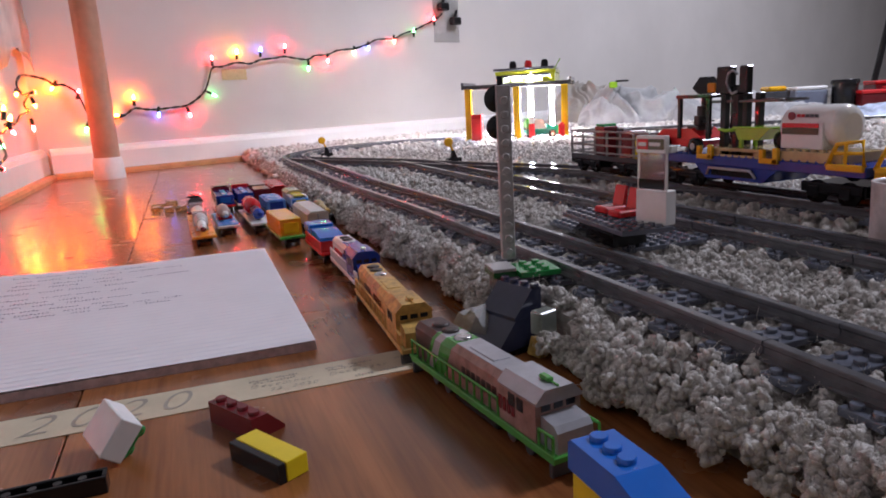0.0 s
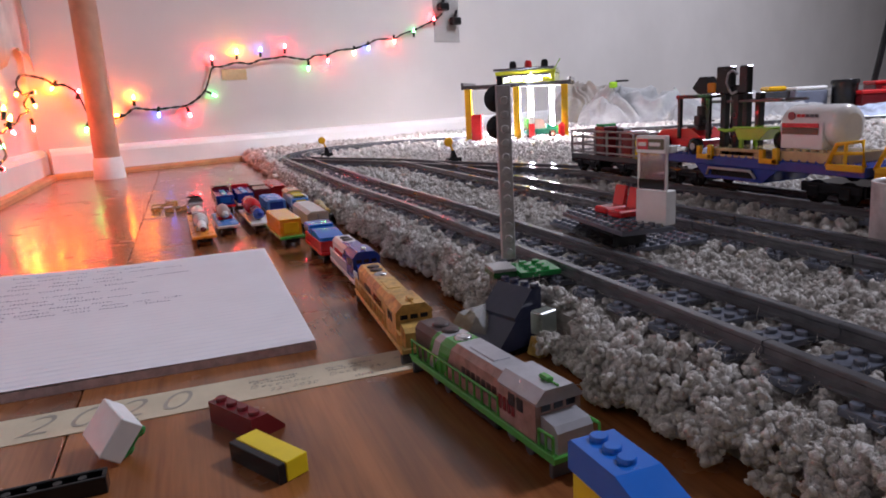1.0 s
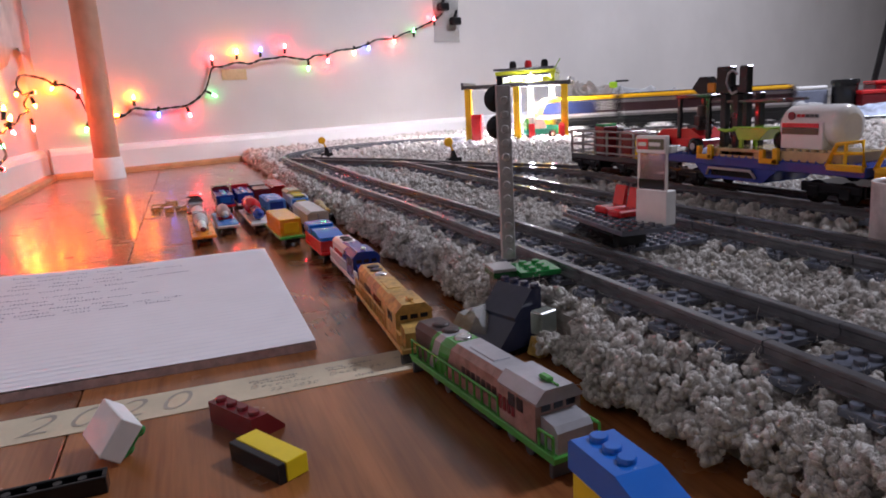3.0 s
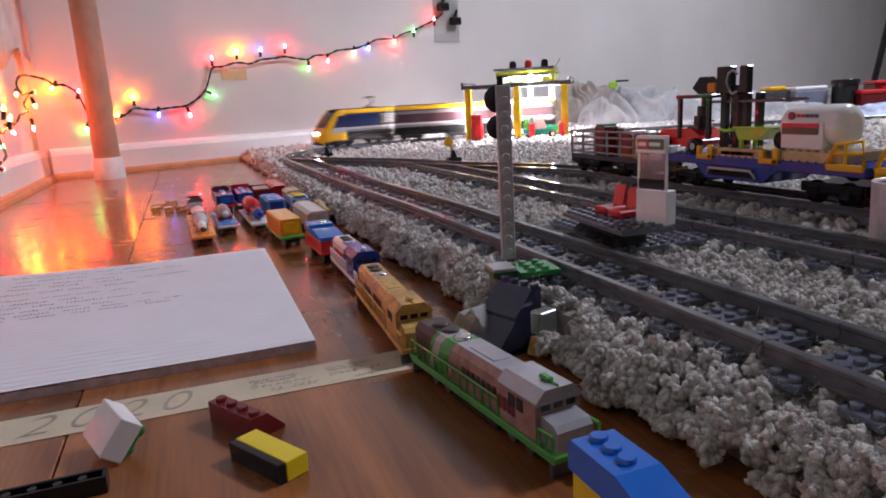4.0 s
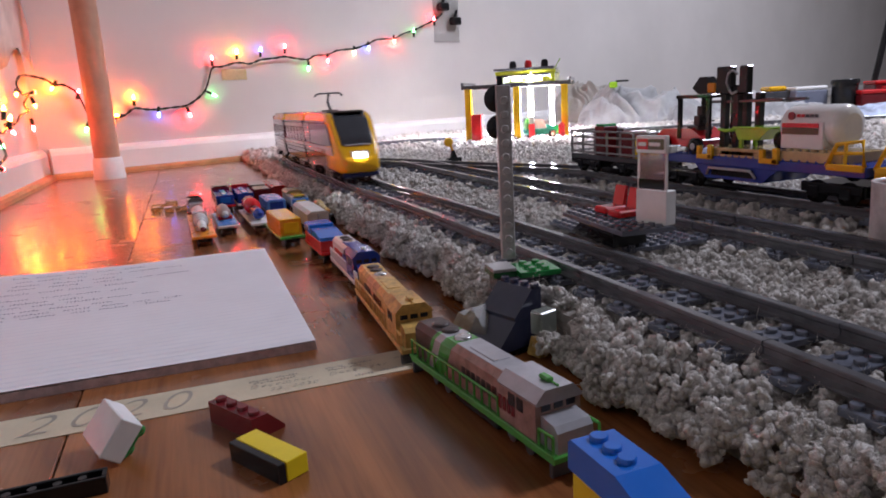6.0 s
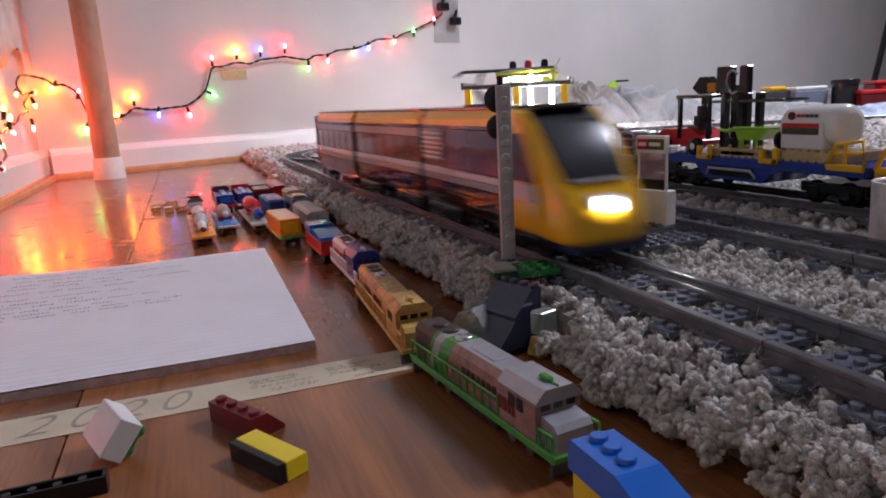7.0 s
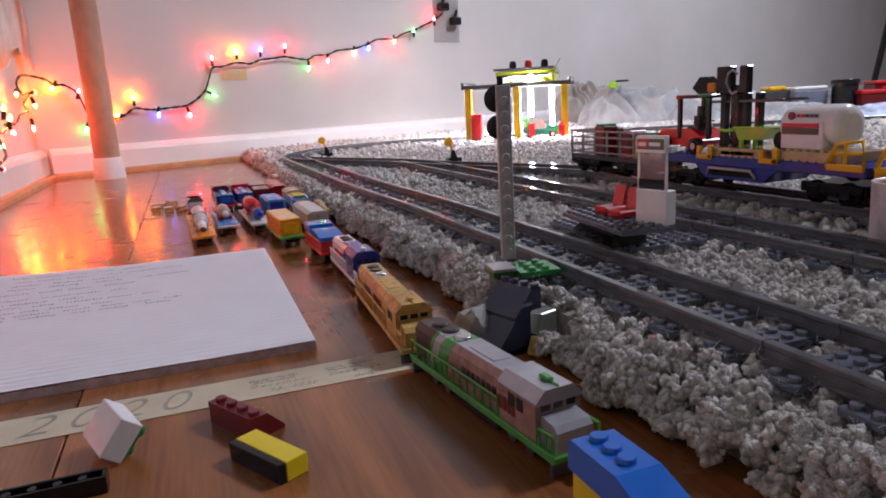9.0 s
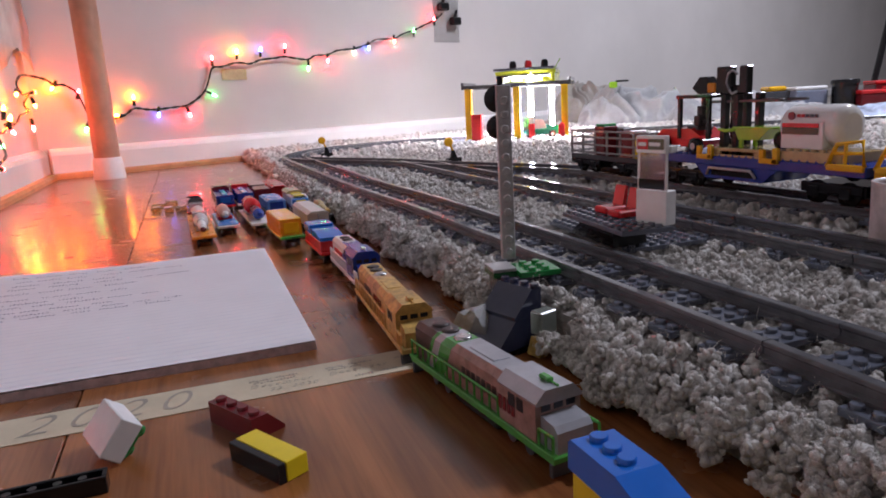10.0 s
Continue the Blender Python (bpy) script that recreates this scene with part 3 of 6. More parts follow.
part("pantograph", panto, surface("matt_black_plastic", (0.018, 0.018, 0.019), 0.65), front_car, "black raised current collector")
bogie(front_car, -0.070), bogie(front_car, 0.060)
mid_car = coach("train_coach", -0.099, 0.099, "yellow-roofed white and navy toy passenger coach")
bogie(mid_car, -0.062), bogie(mid_car, 0.062)
end_car = coach("train_coach", -0.099, 0.099, "yellow-roofed white toy passenger coach at the train's end")
bogie(end_car, -0.062), bogie(end_car, 0.062)
part("tail_wall", Build().box((-0.1120, -HW + 0.001, 0.020), (-0.1100, HW - 0.001, 0.084), 0.0006), DGR, end_car, "dark grey flat end wall")

# ---- colours of the toys ----
RED = plastic("red_plastic", (0.56, 0.018, 0.02), 0.5)
DRED = plastic("dark_red_plastic", (0.15, 0.012, 0.016), 0.5)
BLU = plastic("blue_plastic", (0.006, 0.125, 0.52), 0.3)
RBLU = plastic("deep_blue_plastic", (0.012, 0.045, 0.28), 0.5)
LBLU = plastic("sky_blue_plastic", (0.08, 0.25, 0.60), 0.6)
LEM = plastic("lemon_plastic", (0.74, 0.54, 0.015), 0.2)
TAN = plastic("tan_plastic", (0.50, 0.36, 0.18), 0.35, 0.2)
OCH = surface("ochre_paint", (0.52, 0.31, 0.085), 0.45, vary=0.4, scale=190, fine=900, relief=0.4)
DOCH = surface("faded_ochre_paint", (0.50, 0.27, 0.13), 0.5, vary=0.4, scale=190, fine=900, relief=0.4)
GRN = plastic("green_plastic", (0.014, 0.22, 0.055), 0.2)
BGRN = plastic("bright_green_paint", (0.055, 0.29, 0.05), 0.35, 0.2)
LIME = plastic("lime_plastic", (0.26, 0.52, 0.03), 0.22)
SILV = surface("silver_paint", (0.42, 0.42, 0.45), 0.34, 0.45, vary=0.12, scale=120, fine=900)
ROSE = surface("worn_silver_pink_paint", (0.31, 0.195, 0.165), 0.42, 0.1, vary=0.35, scale=170)
BRN = surface("dark_brown_paint", (0.045, 0.03, 0.028), 0.45, vary=0.3, scale=150)
ORG = plastic("orange_plastic", (0.78, 0.27, 0.012), 0.7)
STEEL = surface("bright_steel", (0.6, 0.6, 0.6), 0.25, 0.9, vary=0.1, scale=200)
PAPER = surface("ruled_paper", (0.74, 0.71, 0.73), 0.8, vary=0.03, scale=40, fine=600, relief=0.2)
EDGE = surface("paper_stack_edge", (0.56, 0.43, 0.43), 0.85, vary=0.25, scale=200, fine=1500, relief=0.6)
RULE = surface("blue_rule", (0.65, 0.64, 0.71), 0.8, vary=0.1)
INK = surface("ink", (0.10, 0.09, 0.17), 0.7, vary=0.3, scale=300)
TAPE = surface("masking_tape", (0.54, 0.46, 0.33), 0.6, vary=0.10, scale=60, fine=500, relief=0.4)
PENCIL = surface("pencil", (0.33, 0.29, 0.24), 0.6, vary=0.2)
CLEAR = glass("clear_plastic", (0.95, 0.95, 0.95), 0.06)
FILM = glass("clear_tape", (0.93, 0.92, 0.90), 0.2, 0.8)

# ---- floor boards ----
strips = [-0.56 + 0.30 * i for i in range(20)]
cuts = {0: (-2.6, -1.12, -0.247, 0.684, 1.6), 1: (-2.6, -1.5, -0.72, 0.172, 0.93, 2.0)}
for i, x in enumerate(strips):
    ys = cuts.get(i, tuple(-2.6 + 0.31 * (i % 3) + 1.1 * k for k in range(-1, 6)))
    for y0, y1 in zip(ys, ys[1:]):
        lo, hi = max(y0, YB), min(y1, 3.5)
        if hi - lo > 0.05:
            x1 = min(x + 0.30, XR)
            part("floor_board", Build().box((-(x1 - x) / 2 + 0.0003, -(hi - lo) / 2 + 0.0003, -0.0038), ((x1 - x) / 2 - 0.0003, (hi - lo) / 2 - 0.0003, 0.0), 0.0006), WOOD, floor_ob,
                 "", Matrix.Translation(((x + x1) / 2, (lo + hi) / 2, 0)))

# ---- ceiling lamp ----
cl = thing("ceiling_lamp", pose(2.30, 0.0, 2.4), "flat white square ceiling lamp", "ceiling lamp")
part("housing", Build().box((-0.31, -0.31, -0.05), (-0.285, 0.31, 0.0)).box((0.285, -0.31, -0.05), (0.31, 0.31, 0.0)).box((-0.285, -0.31, -0.05), (0.285, -0.285, 0.0)).box((-0.285, 0.285, -0.05), (0.285, 0.31, 0.0)), BASEP, cl)

# ---- writing pad ----
PAD_M = pose(-0.1425, -0.2085, 0, 0, 0, -0.8)     # near right corner; x to the left is negative, y away
pad = thing("writing_pad", PAD_M, "open white ruled writing pad with handwritten lines on the floor", "notepad")
PW, PL, PT = 0.216, 0.281, 0.0048
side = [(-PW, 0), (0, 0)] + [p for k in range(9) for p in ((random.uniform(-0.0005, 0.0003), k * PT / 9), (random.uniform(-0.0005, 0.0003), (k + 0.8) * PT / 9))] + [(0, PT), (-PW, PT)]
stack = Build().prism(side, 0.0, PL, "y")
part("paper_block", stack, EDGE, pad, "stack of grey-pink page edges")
sheet, nx, ny = Build(), 24, 30


def page_z(x, y):
    """Top page: slightly wavy, lifting towards its far left."""
    return PT + 0.0004 + 0.0006 * (1 + math.sin(x * 34 + y * 9)) * 0.5 + 0.007 * max(0, (-x - 0.10) / PW) ** 1.5 * max(0, y / PL) ** 1.5


grid = [(-PW + PW * i / nx, PL * j / ny) for j in range(ny + 1) for i in range(nx + 1)]
sheet.put([(x, y, page_z(x, y)) for x, y in grid], [(j * (nx + 1) + i, j * (nx + 1) + i + 1, (j + 1) * (nx + 1) + i + 1, (j + 1) * (nx + 1) + i) for j in range(ny) for i in range(nx)], True)
part("top_page", sheet, PAPER, pad, "white ruled top page, slightly curled")


def strip_on_page(b, x0, x1, y, h, lift, wob=0.0):
    n = max(2, int((x1 - x0) / 0.004))
    for i in range(n):
        xa, xb = x0 + (x1 - x0) * i / n, x0 + (x1 - x0) * (i + 1) / n
        dy = wob * math.sin(i * 2.1 + y * 900)
        dz = wob * math.sin((i + 1) * 2.1 + y * 900)
        b.put([(xa, y + dy, page_z(xa, y) + lift), (xb, y + dz, page_z(xb, y) + lift), (xb, y + dz + h, page_z(xb, y + h) + lift), (xa, y + dy + h, page_z(xa, y + h) + lift)], [(0, 1, 2, 3)])


for k in range(38):
    b = Build()
    strip_on_page(b, -PW + 0.001, -0.001, 0.005 + k * 0.00712, 0.0007, 0.00015)
    part("ruled_line", b, RULE, pad)
rw = random.Random(4)
for row, words in ((36, 5), (34, 6), (32, 3), (30.4, 5), (28.2, 4), (25.6, 4), (23.8, 3), (22.4, 5), (20.6, 4), (19.2, 6), (18.0, 5)):
    x = -PW + 0.012 + rw.uniform(0, 0.008)
    for w in range(words):
        l = rw.uniform(0.010, 0.024)
        b = Build()
        y0, k = 0.005 + row * 0.00712 + 0.0006, 0.0
        while k < l:
            tall = rw.choice((0.0016, 0.0018, 0.0022, 0.0036))
            strip_on_page(b, x + k, x + k + 0.0008, y0, tall, 0.0003)
            strip_on_page(b, x + k, x + k + 0.0018, y0 + rw.choice((0.0, 0.0008, 0.0016)), 0.0005, 0.0003)
            k += 0.0024
        part("written_word", b, INK, pad)
        x += l + rw.uniform(0.004, 0.011)
        if x > -0.055:
            break

# ---- lettered masking tape ----
tape_ob = thing("masking_tape", pose(-0.40, -0.2435, 0, 0, 0, -0.9), "cream masking tape with a pencilled date stuck to the floor", "tape")
part("strip", Build().box((0, -0.0135, 0.0), (0.305, 0.0150, 0.00035), 0), TAPE, tape_ob)


def words(text, size, material, parent, m, label=""):
    cu = bpy.data.curves.new("lettering", "FONT")
    cu.body, cu.size, cu.extrude, cu.shear, cu.offset, cu.space_character = text, size, 0.00004, 0.25, -size * 0.018, 1.32
    tmp = bpy.data.objects.new("lettering", cu)
    scene.collection.objects.link(tmp)
    me = bpy.data.meshes.new_from_object(tmp.evaluated_get(bpy.context.evaluated_depsgraph_get()))
    bpy.data.objects.remove(tmp)
    me.materials.clear()
    me.materials.append(material)
    ob = new("lettering", me)
    ob.parent, ob.matrix_basis = parent, m
    return tagged(ob, label)


words("2020", 0.029, PENCIL, tape_ob, pose(0.118, -0.008, 0.0005, 0, 0, 0), "large pencilled year")
words("December", 0.0056, PENCIL, tape_ob, pose(0.2175, -0.002, 0.0005))
words("23, 2020", 0.0050, PENCIL, tape_ob, pose(0.2265, -0.0085, 0.0005))
words("December", 0.0056, PENCIL, tape_ob, pose(0.256, -0.003, 0.0005, 0, 0, 2))
b = Build()
for x, y, l in ((0.218, 0.0066, 0.012), (0.231, 0.0070, 0.012), (0.256, 0.0066, 0.010), (0.268, 0.0070, 0.014), (0.220, 0.0036, 0.021), (0.257, 0.0036, 0.018), (0.268, -0.0095, 0.010), (0.281, -0.0092, 0.014), (0.292, 0.0040, 0.007)):
    for k in range(int(l / 0.0016)):
        b.box((x + k * 0.0016, y + 0.0005 * math.sin(k * 2.3), 0.00040), (x + k * 0.0016 + 0.0011, y + 0.0014 + 0.0006 * math.sin(k * 1.7), 0.00052), 0)
part("scribble", b, PENCIL, tape_ob)

# ---- loose toy bricks on the floor ----
ANG = math.degrees(math.atan2(-0.026, 0.0145))
yb = thing("toy_brick", pose(-0.1775, -0.3405, 0, 0, 0, ANG + 180), "yellow toy brick joined to a black plate, lying on its side", "toy brick", "loose toy bricks")
part("brick", Build().box((0.0, -0.0096, 0), (0.0318, 0.0, 0.0079), 0.0003), LEM, yb, "yellow smooth brick")
part("plate", Build().box((0.0002, 0.00005, 0), (0.0316, 0.0032, 0.0078), 0.0003), BLK, yb, "black plate")
rb = thing("toy_slope_brick", pose(-0.2015, -0.2755, 0, 0, 0, ANG), "dark red sloped toy brick with a row of studs", "toy brick", "loose toy bricks")
rb_b = Build().prism([(0.0, 0.0), (0.0158, 0.0), (0.0158, 0.0016), (0.0079, 0.0096), (0.0, 0.0096)], 0.0, 0.0318, "x")
rb_b.studs([0.004 + 0.008 * i for i in range(4)], (0.004,), 0.0096, 14)
part("slope", rb_b, DRED, rb)
kb = thing("toy_beam", pose(-0.2385, -0.3105, 0, 0, 0, 180.5), "black hollow toy brick lying upside down", "toy brick", "loose toy bricks")
b = Build().box((0, 0, 0), (0.0398, 0.0014, 0.0066), 0.0003).box((0, 0.0064, 0), (0.0398, 0.0078, 0.0066), 0.0003)
b.box((0, 0.0014, 0), (0.0016, 0.0064, 0.0066), 0.0002).box((0.0382, 0.0014, 0), (0.0398, 0.0064, 0.0066), 0.0002).box((0, 0.0014, 0), (0.0398, 0.0064, 0.0018), 0.0001)
for i in range(4):
    b.rod((0.008 + 0.008 * i, 0.0039, 0.0018), (0.008 + 0.008 * i, 0.0039, 0.0062), 0.0016, n=10)
part("beam", b, BLK, kb)
# white brick tipped on its corner, with a green plate on its studs
ca, cb2, cc = Vector((-0.333, 0.352, -0.876)).normalized(), Vector((-0.403, -0.892, -0.206)).normalized(), None
cc = -(ca.cross(cb2)).normalized()
ca = cb2.cross(cc).normalized() * (1 if cb2.cross(cc).dot(ca) > 0 else -1)
rc = look(EYE, AIM, -3.227).to_3x3()
back = Vector((0.1191, -0.9164, 0.3821)).normalized()
xr = (rc.col[0] - back * rc.col[0].dot(back)).normalized()
yu = back.cross(xr)
A3, B3, C3 = [xr * q.x + yu * q.y + back * q.z for q in (ca, cb2, cc)]
rot = Matrix((B3, A3, C3)).transposed().to_4x4()
low = min((rot @ Vector((x, y, z)))[2] for x in (0, 0.0165) for y in (0, 0.0238) for z in (0, 0.0096))
corner = EYE + Vector((-0.1191, 0.9164, -0.3821)) * ((EYE.z + low) / 0.3821)
wb = thing("toy_block", Matrix.Translation((corner.x, corner.y, -low + 0.0002)) @ rot, "white toy brick tipped on its edge with a green plate", "toy brick", "loose toy bricks")
part("brick", Build().box((0, 0, 0), (0.0165, 0.0238, 0.0092), 0.0005), WHT, wb, "white brick")
g = Build().box((0.0012, 0.0030, 0.0093), (0.0150, 0.0200, 0.0120), 0.0006).studs((0.004, 0.012), (0.007, 0.015), 0.0120, 12)
part("plate", g, GRN, wb, "glossy green studded plate")

# ---- small trains on the floor ----
def axle_sets(ob, xs, width, r=0.0042):
    for x in xs:
        b = Build().box((x - 0.010, -width * 0.34, r * 0.9), (x + 0.010, width * 0.34, r * 2.2), 0.0006)
        t = part("truck", b, BLK, ob, "black wheel truck")
        for d in (-0.006, 0.006):
            for s in (-1, 1):
                part("wheel", Build().turn([(r, -0.0012), (r, 0.0012), (r * 0.6, 0.0014)], 12, (x + d, s * width * 0.36, r), axis="y"), DGR, t)


def railing(ob, x0, x1, y, z, h, material, n):
    b = Build()
    for i in range(n + 1):
        x = x0 + (x1 - x0) * i / n
        b.rod((x, y, z), (x, y, z + h), 0.00055, n=6)
    b.rod((x0, y, z + h), (x1, y, z + h), 0.00065, n=6)
    part("railing", b, material, ob)


def diesel(at, label, deck, hoods, cab, roof, rails, accents, length=0.120):
    """Small diesel engine, nose towards +x, its middle on the floor at at."""
    ob = thing("toy_locomotive", at, label, "toy train", "small toy trains on the floor")
    w, h2 = 0.0215, length / 2
    axle_sets(ob, (-h2 + 0.026, h2 - 0.026), 0.017, 0.0031)
    part("frame", Build().box((-h2, -w / 2, 0.0085), (h2, w / 2, 0.0112), 0.0004).box((-h2, -w / 2 - 0.0006, 0.0112), (h2, -w / 2 + 0.0006, 0.0124), 0.0003).box((-h2, w / 2 - 0.0006, 0.0112), (h2, w / 2 + 0.0006, 0.0124), 0.0003), deck, ob)
    part("fuel_tank", Build().box((-0.018, -0.0085, 0.0032), (0.018, 0.0085, 0.0086), 0.001), BLK, ob, "black fuel tank")
    for s in (-1, 1):
        part("step", Build().box((s * (h2 - 0.001), -w / 2, 0.003), (s * (h2 - 0.003), w / 2, 0.0085), 0.0004), DGR, ob)
        part("coupler", Build().box((s * h2, -0.002, 0.006), (s * (h2 + 0.005), 0.002, 0.0095), 0.0005), BLK, ob)
    for x0, x1, m in hoods:
        out = [(-0.0082, 0.0112), (-0.0082, 0.0262), (-0.0058, 0.0290), (0.0058, 0.0290), (0.0082, 0.0262), (0.0082, 0.0112)]
        lean = lambda x, z: x if x in (hoods[0][0], hoods[-1][1]) else x - 0.55 * max(0.0, 0.0290 - z)
        n = len(out)
        v = [(lean(x, z), y, z) for x in (x0, x1) for y, z in out]
        part("hood_section", Build().put(v, [(i, n + i, n + (i + 1) % n, (i + 1) % n) for i in range(n)] + [tuple(range(n)), tuple(range(n, 2 * n))[::-1]]), m, ob)
    cx0, cx1 = h2 - 0.036, h2 - 0.0115
    out = [(-0.0100, 0.0112), (-0.0100, 0.0270), (-0.0060, 0.0312), (0.0060, 0.0312), (0.0100, 0.0270), (0.0100, 0.0112)]
    part("cab", Build().prism(out, cx0, cx1, "x"), cab, ob)
    part("cab_roof", Build().prism([(-0.0104, 0.0272), (-0.0062, 0.0316), (0.0062, 0.0316), (0.0104, 0.0272), (0.0100, 0.0262), (-0.0100, 0.0262)], cx0 - 0.0006, cx1 + 0.0010, "x"), roof, ob)
    part("nose", Build().prism([(cx1, 0.0112), (h2 - 0.0012, 0.0112), (h2 - 0.0016, 0.0190), (h2 - 0.0035, 0.0212), (cx1, 0.0222)], -0.0078, 0.0078, "y"), roof, ob)
    for y in (-0.0055, 0.0, 0.0055):
        part("cab_window", Build().box((cx1, y - 0.0020, 0.0233), (cx1 + 0.0004, y + 0.0020, 0.0258), 0.0001), SMOKE, ob)
    for s in (-1, 1):
        for x in (cx0 + 0.007, cx0 + 0.0125):
            part("cab_window", Build().box((x, s * 0.0100, 0.0205), (x + 0.0042, s * 0.0104, 0.0255), 0.0001), SMOKE, ob)
        railing(ob, -h2 + 0.001, cx0 - 0.001, s * (w / 2 - 0.0006), 0.0112, 0.0085, rails, 13)
        railing(ob, cx1 + 0.002, h2 - 0.001, s * (w / 2 - 0.0006), 0.0112, 0.0075, rails, 2)
        for x, l, m in accents:
            part("marking", Build().box((x, s * (0.0082 if x < 0.0195 else 0.0100), 0.0165), (x + l, s * (0.00845 if x < 0.0195 else 0.0103), 0.0220), 0), m, ob)
    for x in (-h2 + 0.014, -h2 + 0.024, -h2 + 0.036):
        part("roof_fan", Build().turn([(0.0042, 0), (0.0042, 0.0008), (0.0030, 0.0012), (0.0012, 0.0011)], 14, (x, 0, 0.0290)), STEEL if x > -h2 + 0.03 else BRN, ob)
    part("hood_top", Build().box((-0.018, -0.0060, 0.0290), (cx0 - 0.0008, 0.0060, 0.0293), 0.0001), roof, ob)
    part("roof_vent", Build().box((-0.010, -0.004, 0.0290), (0.010, 0.004, 0.0298), 0.0003), roof, ob)
    part("horn", Build().box((cx1 - 0.010, -0.0015, 0.0316), (cx1 - 0.004, 0.0015, 0.0334), 0.0005).box((cx1 - 0.005, -0.0004, 0.0316), (cx1 + 0.0005, 0.0004, 0.0324), 0.0002), deck, ob)
    for o in ob.children:
        if not o.name.startswith("truck"):
            o.data.transform(Matrix.Translation((0, 0, -0.0026)))
    return ob


def row_pose(x0, y0, x1, y1):
    """Middle of a car whose rear is at (x0, y0) and front at (x1, y1)."""
    return pose((x0 + x1) / 2, (y0 + y1) / 2, 0, 0, 0, math.degrees(math.atan2(y1 - y0, x1 - x0)))


diesel(row_pose(-0.0945, -0.2640, -0.0815, -0.3810), "silver, green and brown toy diesel engine with green railings", BGRN,
       ((-0.057, -0.037, BRN), (-0.037, -0.034, BGRN), (-0.034, -0.028, SILV), (-0.028, -0.018, BGRN), (-0.018, 0.024, ROSE)), ROSE, SILV, BGRN,
       tuple((-0.010 + 0.0042 * i, 0.0028, BRN) for i in range(7)) + tuple((0.0230 + 0.0030 * i, 0.0020, DRED) for i in range(4)), 0.118)
diesel(row_pose(-0.0895, -0.1290, -0.0965, -0.2575), "ochre yellow toy diesel engine with yellow railings", OCH,
       ((-0.060, -0.030, OCH), (-0.030, 0.0, DOCH), (0.0, 0.022, OCH)), OCH, OCH, OCH, ((-0.040, 0.018, BRN), (-0.012, 0.020, DRED)), 0.126)
diesel(row_pose(-0.0835, -0.0180, -0.0850, -0.1160), "white, red and blue toy diesel engine", WHT,
       ((-0.047, -0.020, WHT), (-0.020, 0.000, WHT), (0.000, 0.014, RBLU)), RBLU, RBLU, WHT, ((-0.040, 0.030, RED), (-0.008, 0.010, RBLU)), 0.098)


def wagon(at, label, base, length, boxes, width=0.022):
    """Small wagon: base colour and a load of (kind, x0, x1, half width, z0, z1, material, name)."""
    ob = thing("toy_wagon", at, label, "toy train", "small toy trains on the floor")
    axle_sets(ob, (-length / 2 + 0.016, length / 2 - 0.016), 0.018)
    part("bed", Build().box((-length / 2, -width / 2, 0.0085), (length / 2, width / 2, 0.0112), 0.0005), base, ob)
    for s in (-1, 1):
        part("coupler", Build().box((s * length / 2, -0.002, 0.006), (s * (length / 2 + 0.006), 0.002, 0.0095), 0.0005), BLK, ob)
    for kind, x0, x1, w, z0, z1, m, nm in boxes:
        b = Build()
        if kind == "box":
            b.box((x0, -w, z0), (x1, w, z1), 0.0007)
        elif kind == "ribbed":
            k = max(3, int((x1 - x0) / 0.006))
            edge_line = []
            for i in range(k):
                x, st = x0 + (x1 - x0) * i / k, (x1 - x0) / k
                edge_line += [(x, w + 0.0006), (x + 0.0012, w + 0.0006), (x + 0.0015, w), (x + st - 0.0003, w)]
            b.prism(edge_line + [(x, -y) for x, y in reversed(edge_line)], z0, z1, "z")
        elif kind == "barrel":
            b.turn([((z1 - z0) * 0.30, x0), ((z1 - z0) * 0.5, x0 + 0.004), ((z1 - z0) * 0.5, x1 - 0.006), ((z1 - z0) * 0.22, x1)], 16, (0, 0, (z0 + z1) / 2), axis="x")
        elif kind == "gable":
            b.prism([(-w, z0), (-w, z1 - 0.003), (-w * 0.6, z1), (w * 0.6, z1), (w, z1 - 0.003), (w, z0)], x0, x1, "x")
        elif kind == "slope":
            b.prism([(x0, z0), (x1, z0), (x1, (z0 + z1) / 2), (x0 + (x1 - x0) * 0.45, z1), (x0, z1)], -w, w, "y")
        part(nm, b, m, ob)
    return ob


def near_end(x, y, length, lean=0.0):
    """Wagon pose by its near end."""
    return pose(x, y + length / 2, 0, 0, 0, -90 + lean)


OFFW = surface("offwhite_paint", (0.60, 0.57, 0.54), 0.5, vary=0.1)
CAPS = surface("dull_pink_metal", (0.42, 0.30, 0.28), 0.4, 0.3)
SHELL = surface("grey_white_shell", (0.55, 0.53, 0.52), 0.4, vary=0.12)
wagon(near_end(-0.0900, -0.0080, 0.070, 1), "red and blue toy hopper wagon", RED, 0.070,
      (("box", -0.034, 0.034, 0.0108, 0.0112, 0.0205, RED, "body"), ("slope", -0.006, 0.034, 0.0105, 0.0206, 0.0265, BLU, "cover"), ("box", -0.033, -0.008, 0.0112, 0.0206, 0.0285, BLU, "cab")))
wagon(near_end(-0.0772, 0.1207, 0.094, 0.6), "off-white toy box wagon", DGR, 0.094,
      (("ribbed", -0.044, 0.044, 0.0112, 0.0112, 0.0250, OFFW, "body"), ("gable", -0.045, 0.045, 0.0116, 0.0250, 0.0275, OFFW, "roof"), ("box", 0.0446, 0.0452, 0.0008, 0.0115, 0.0248, GRY, "door_seam")))
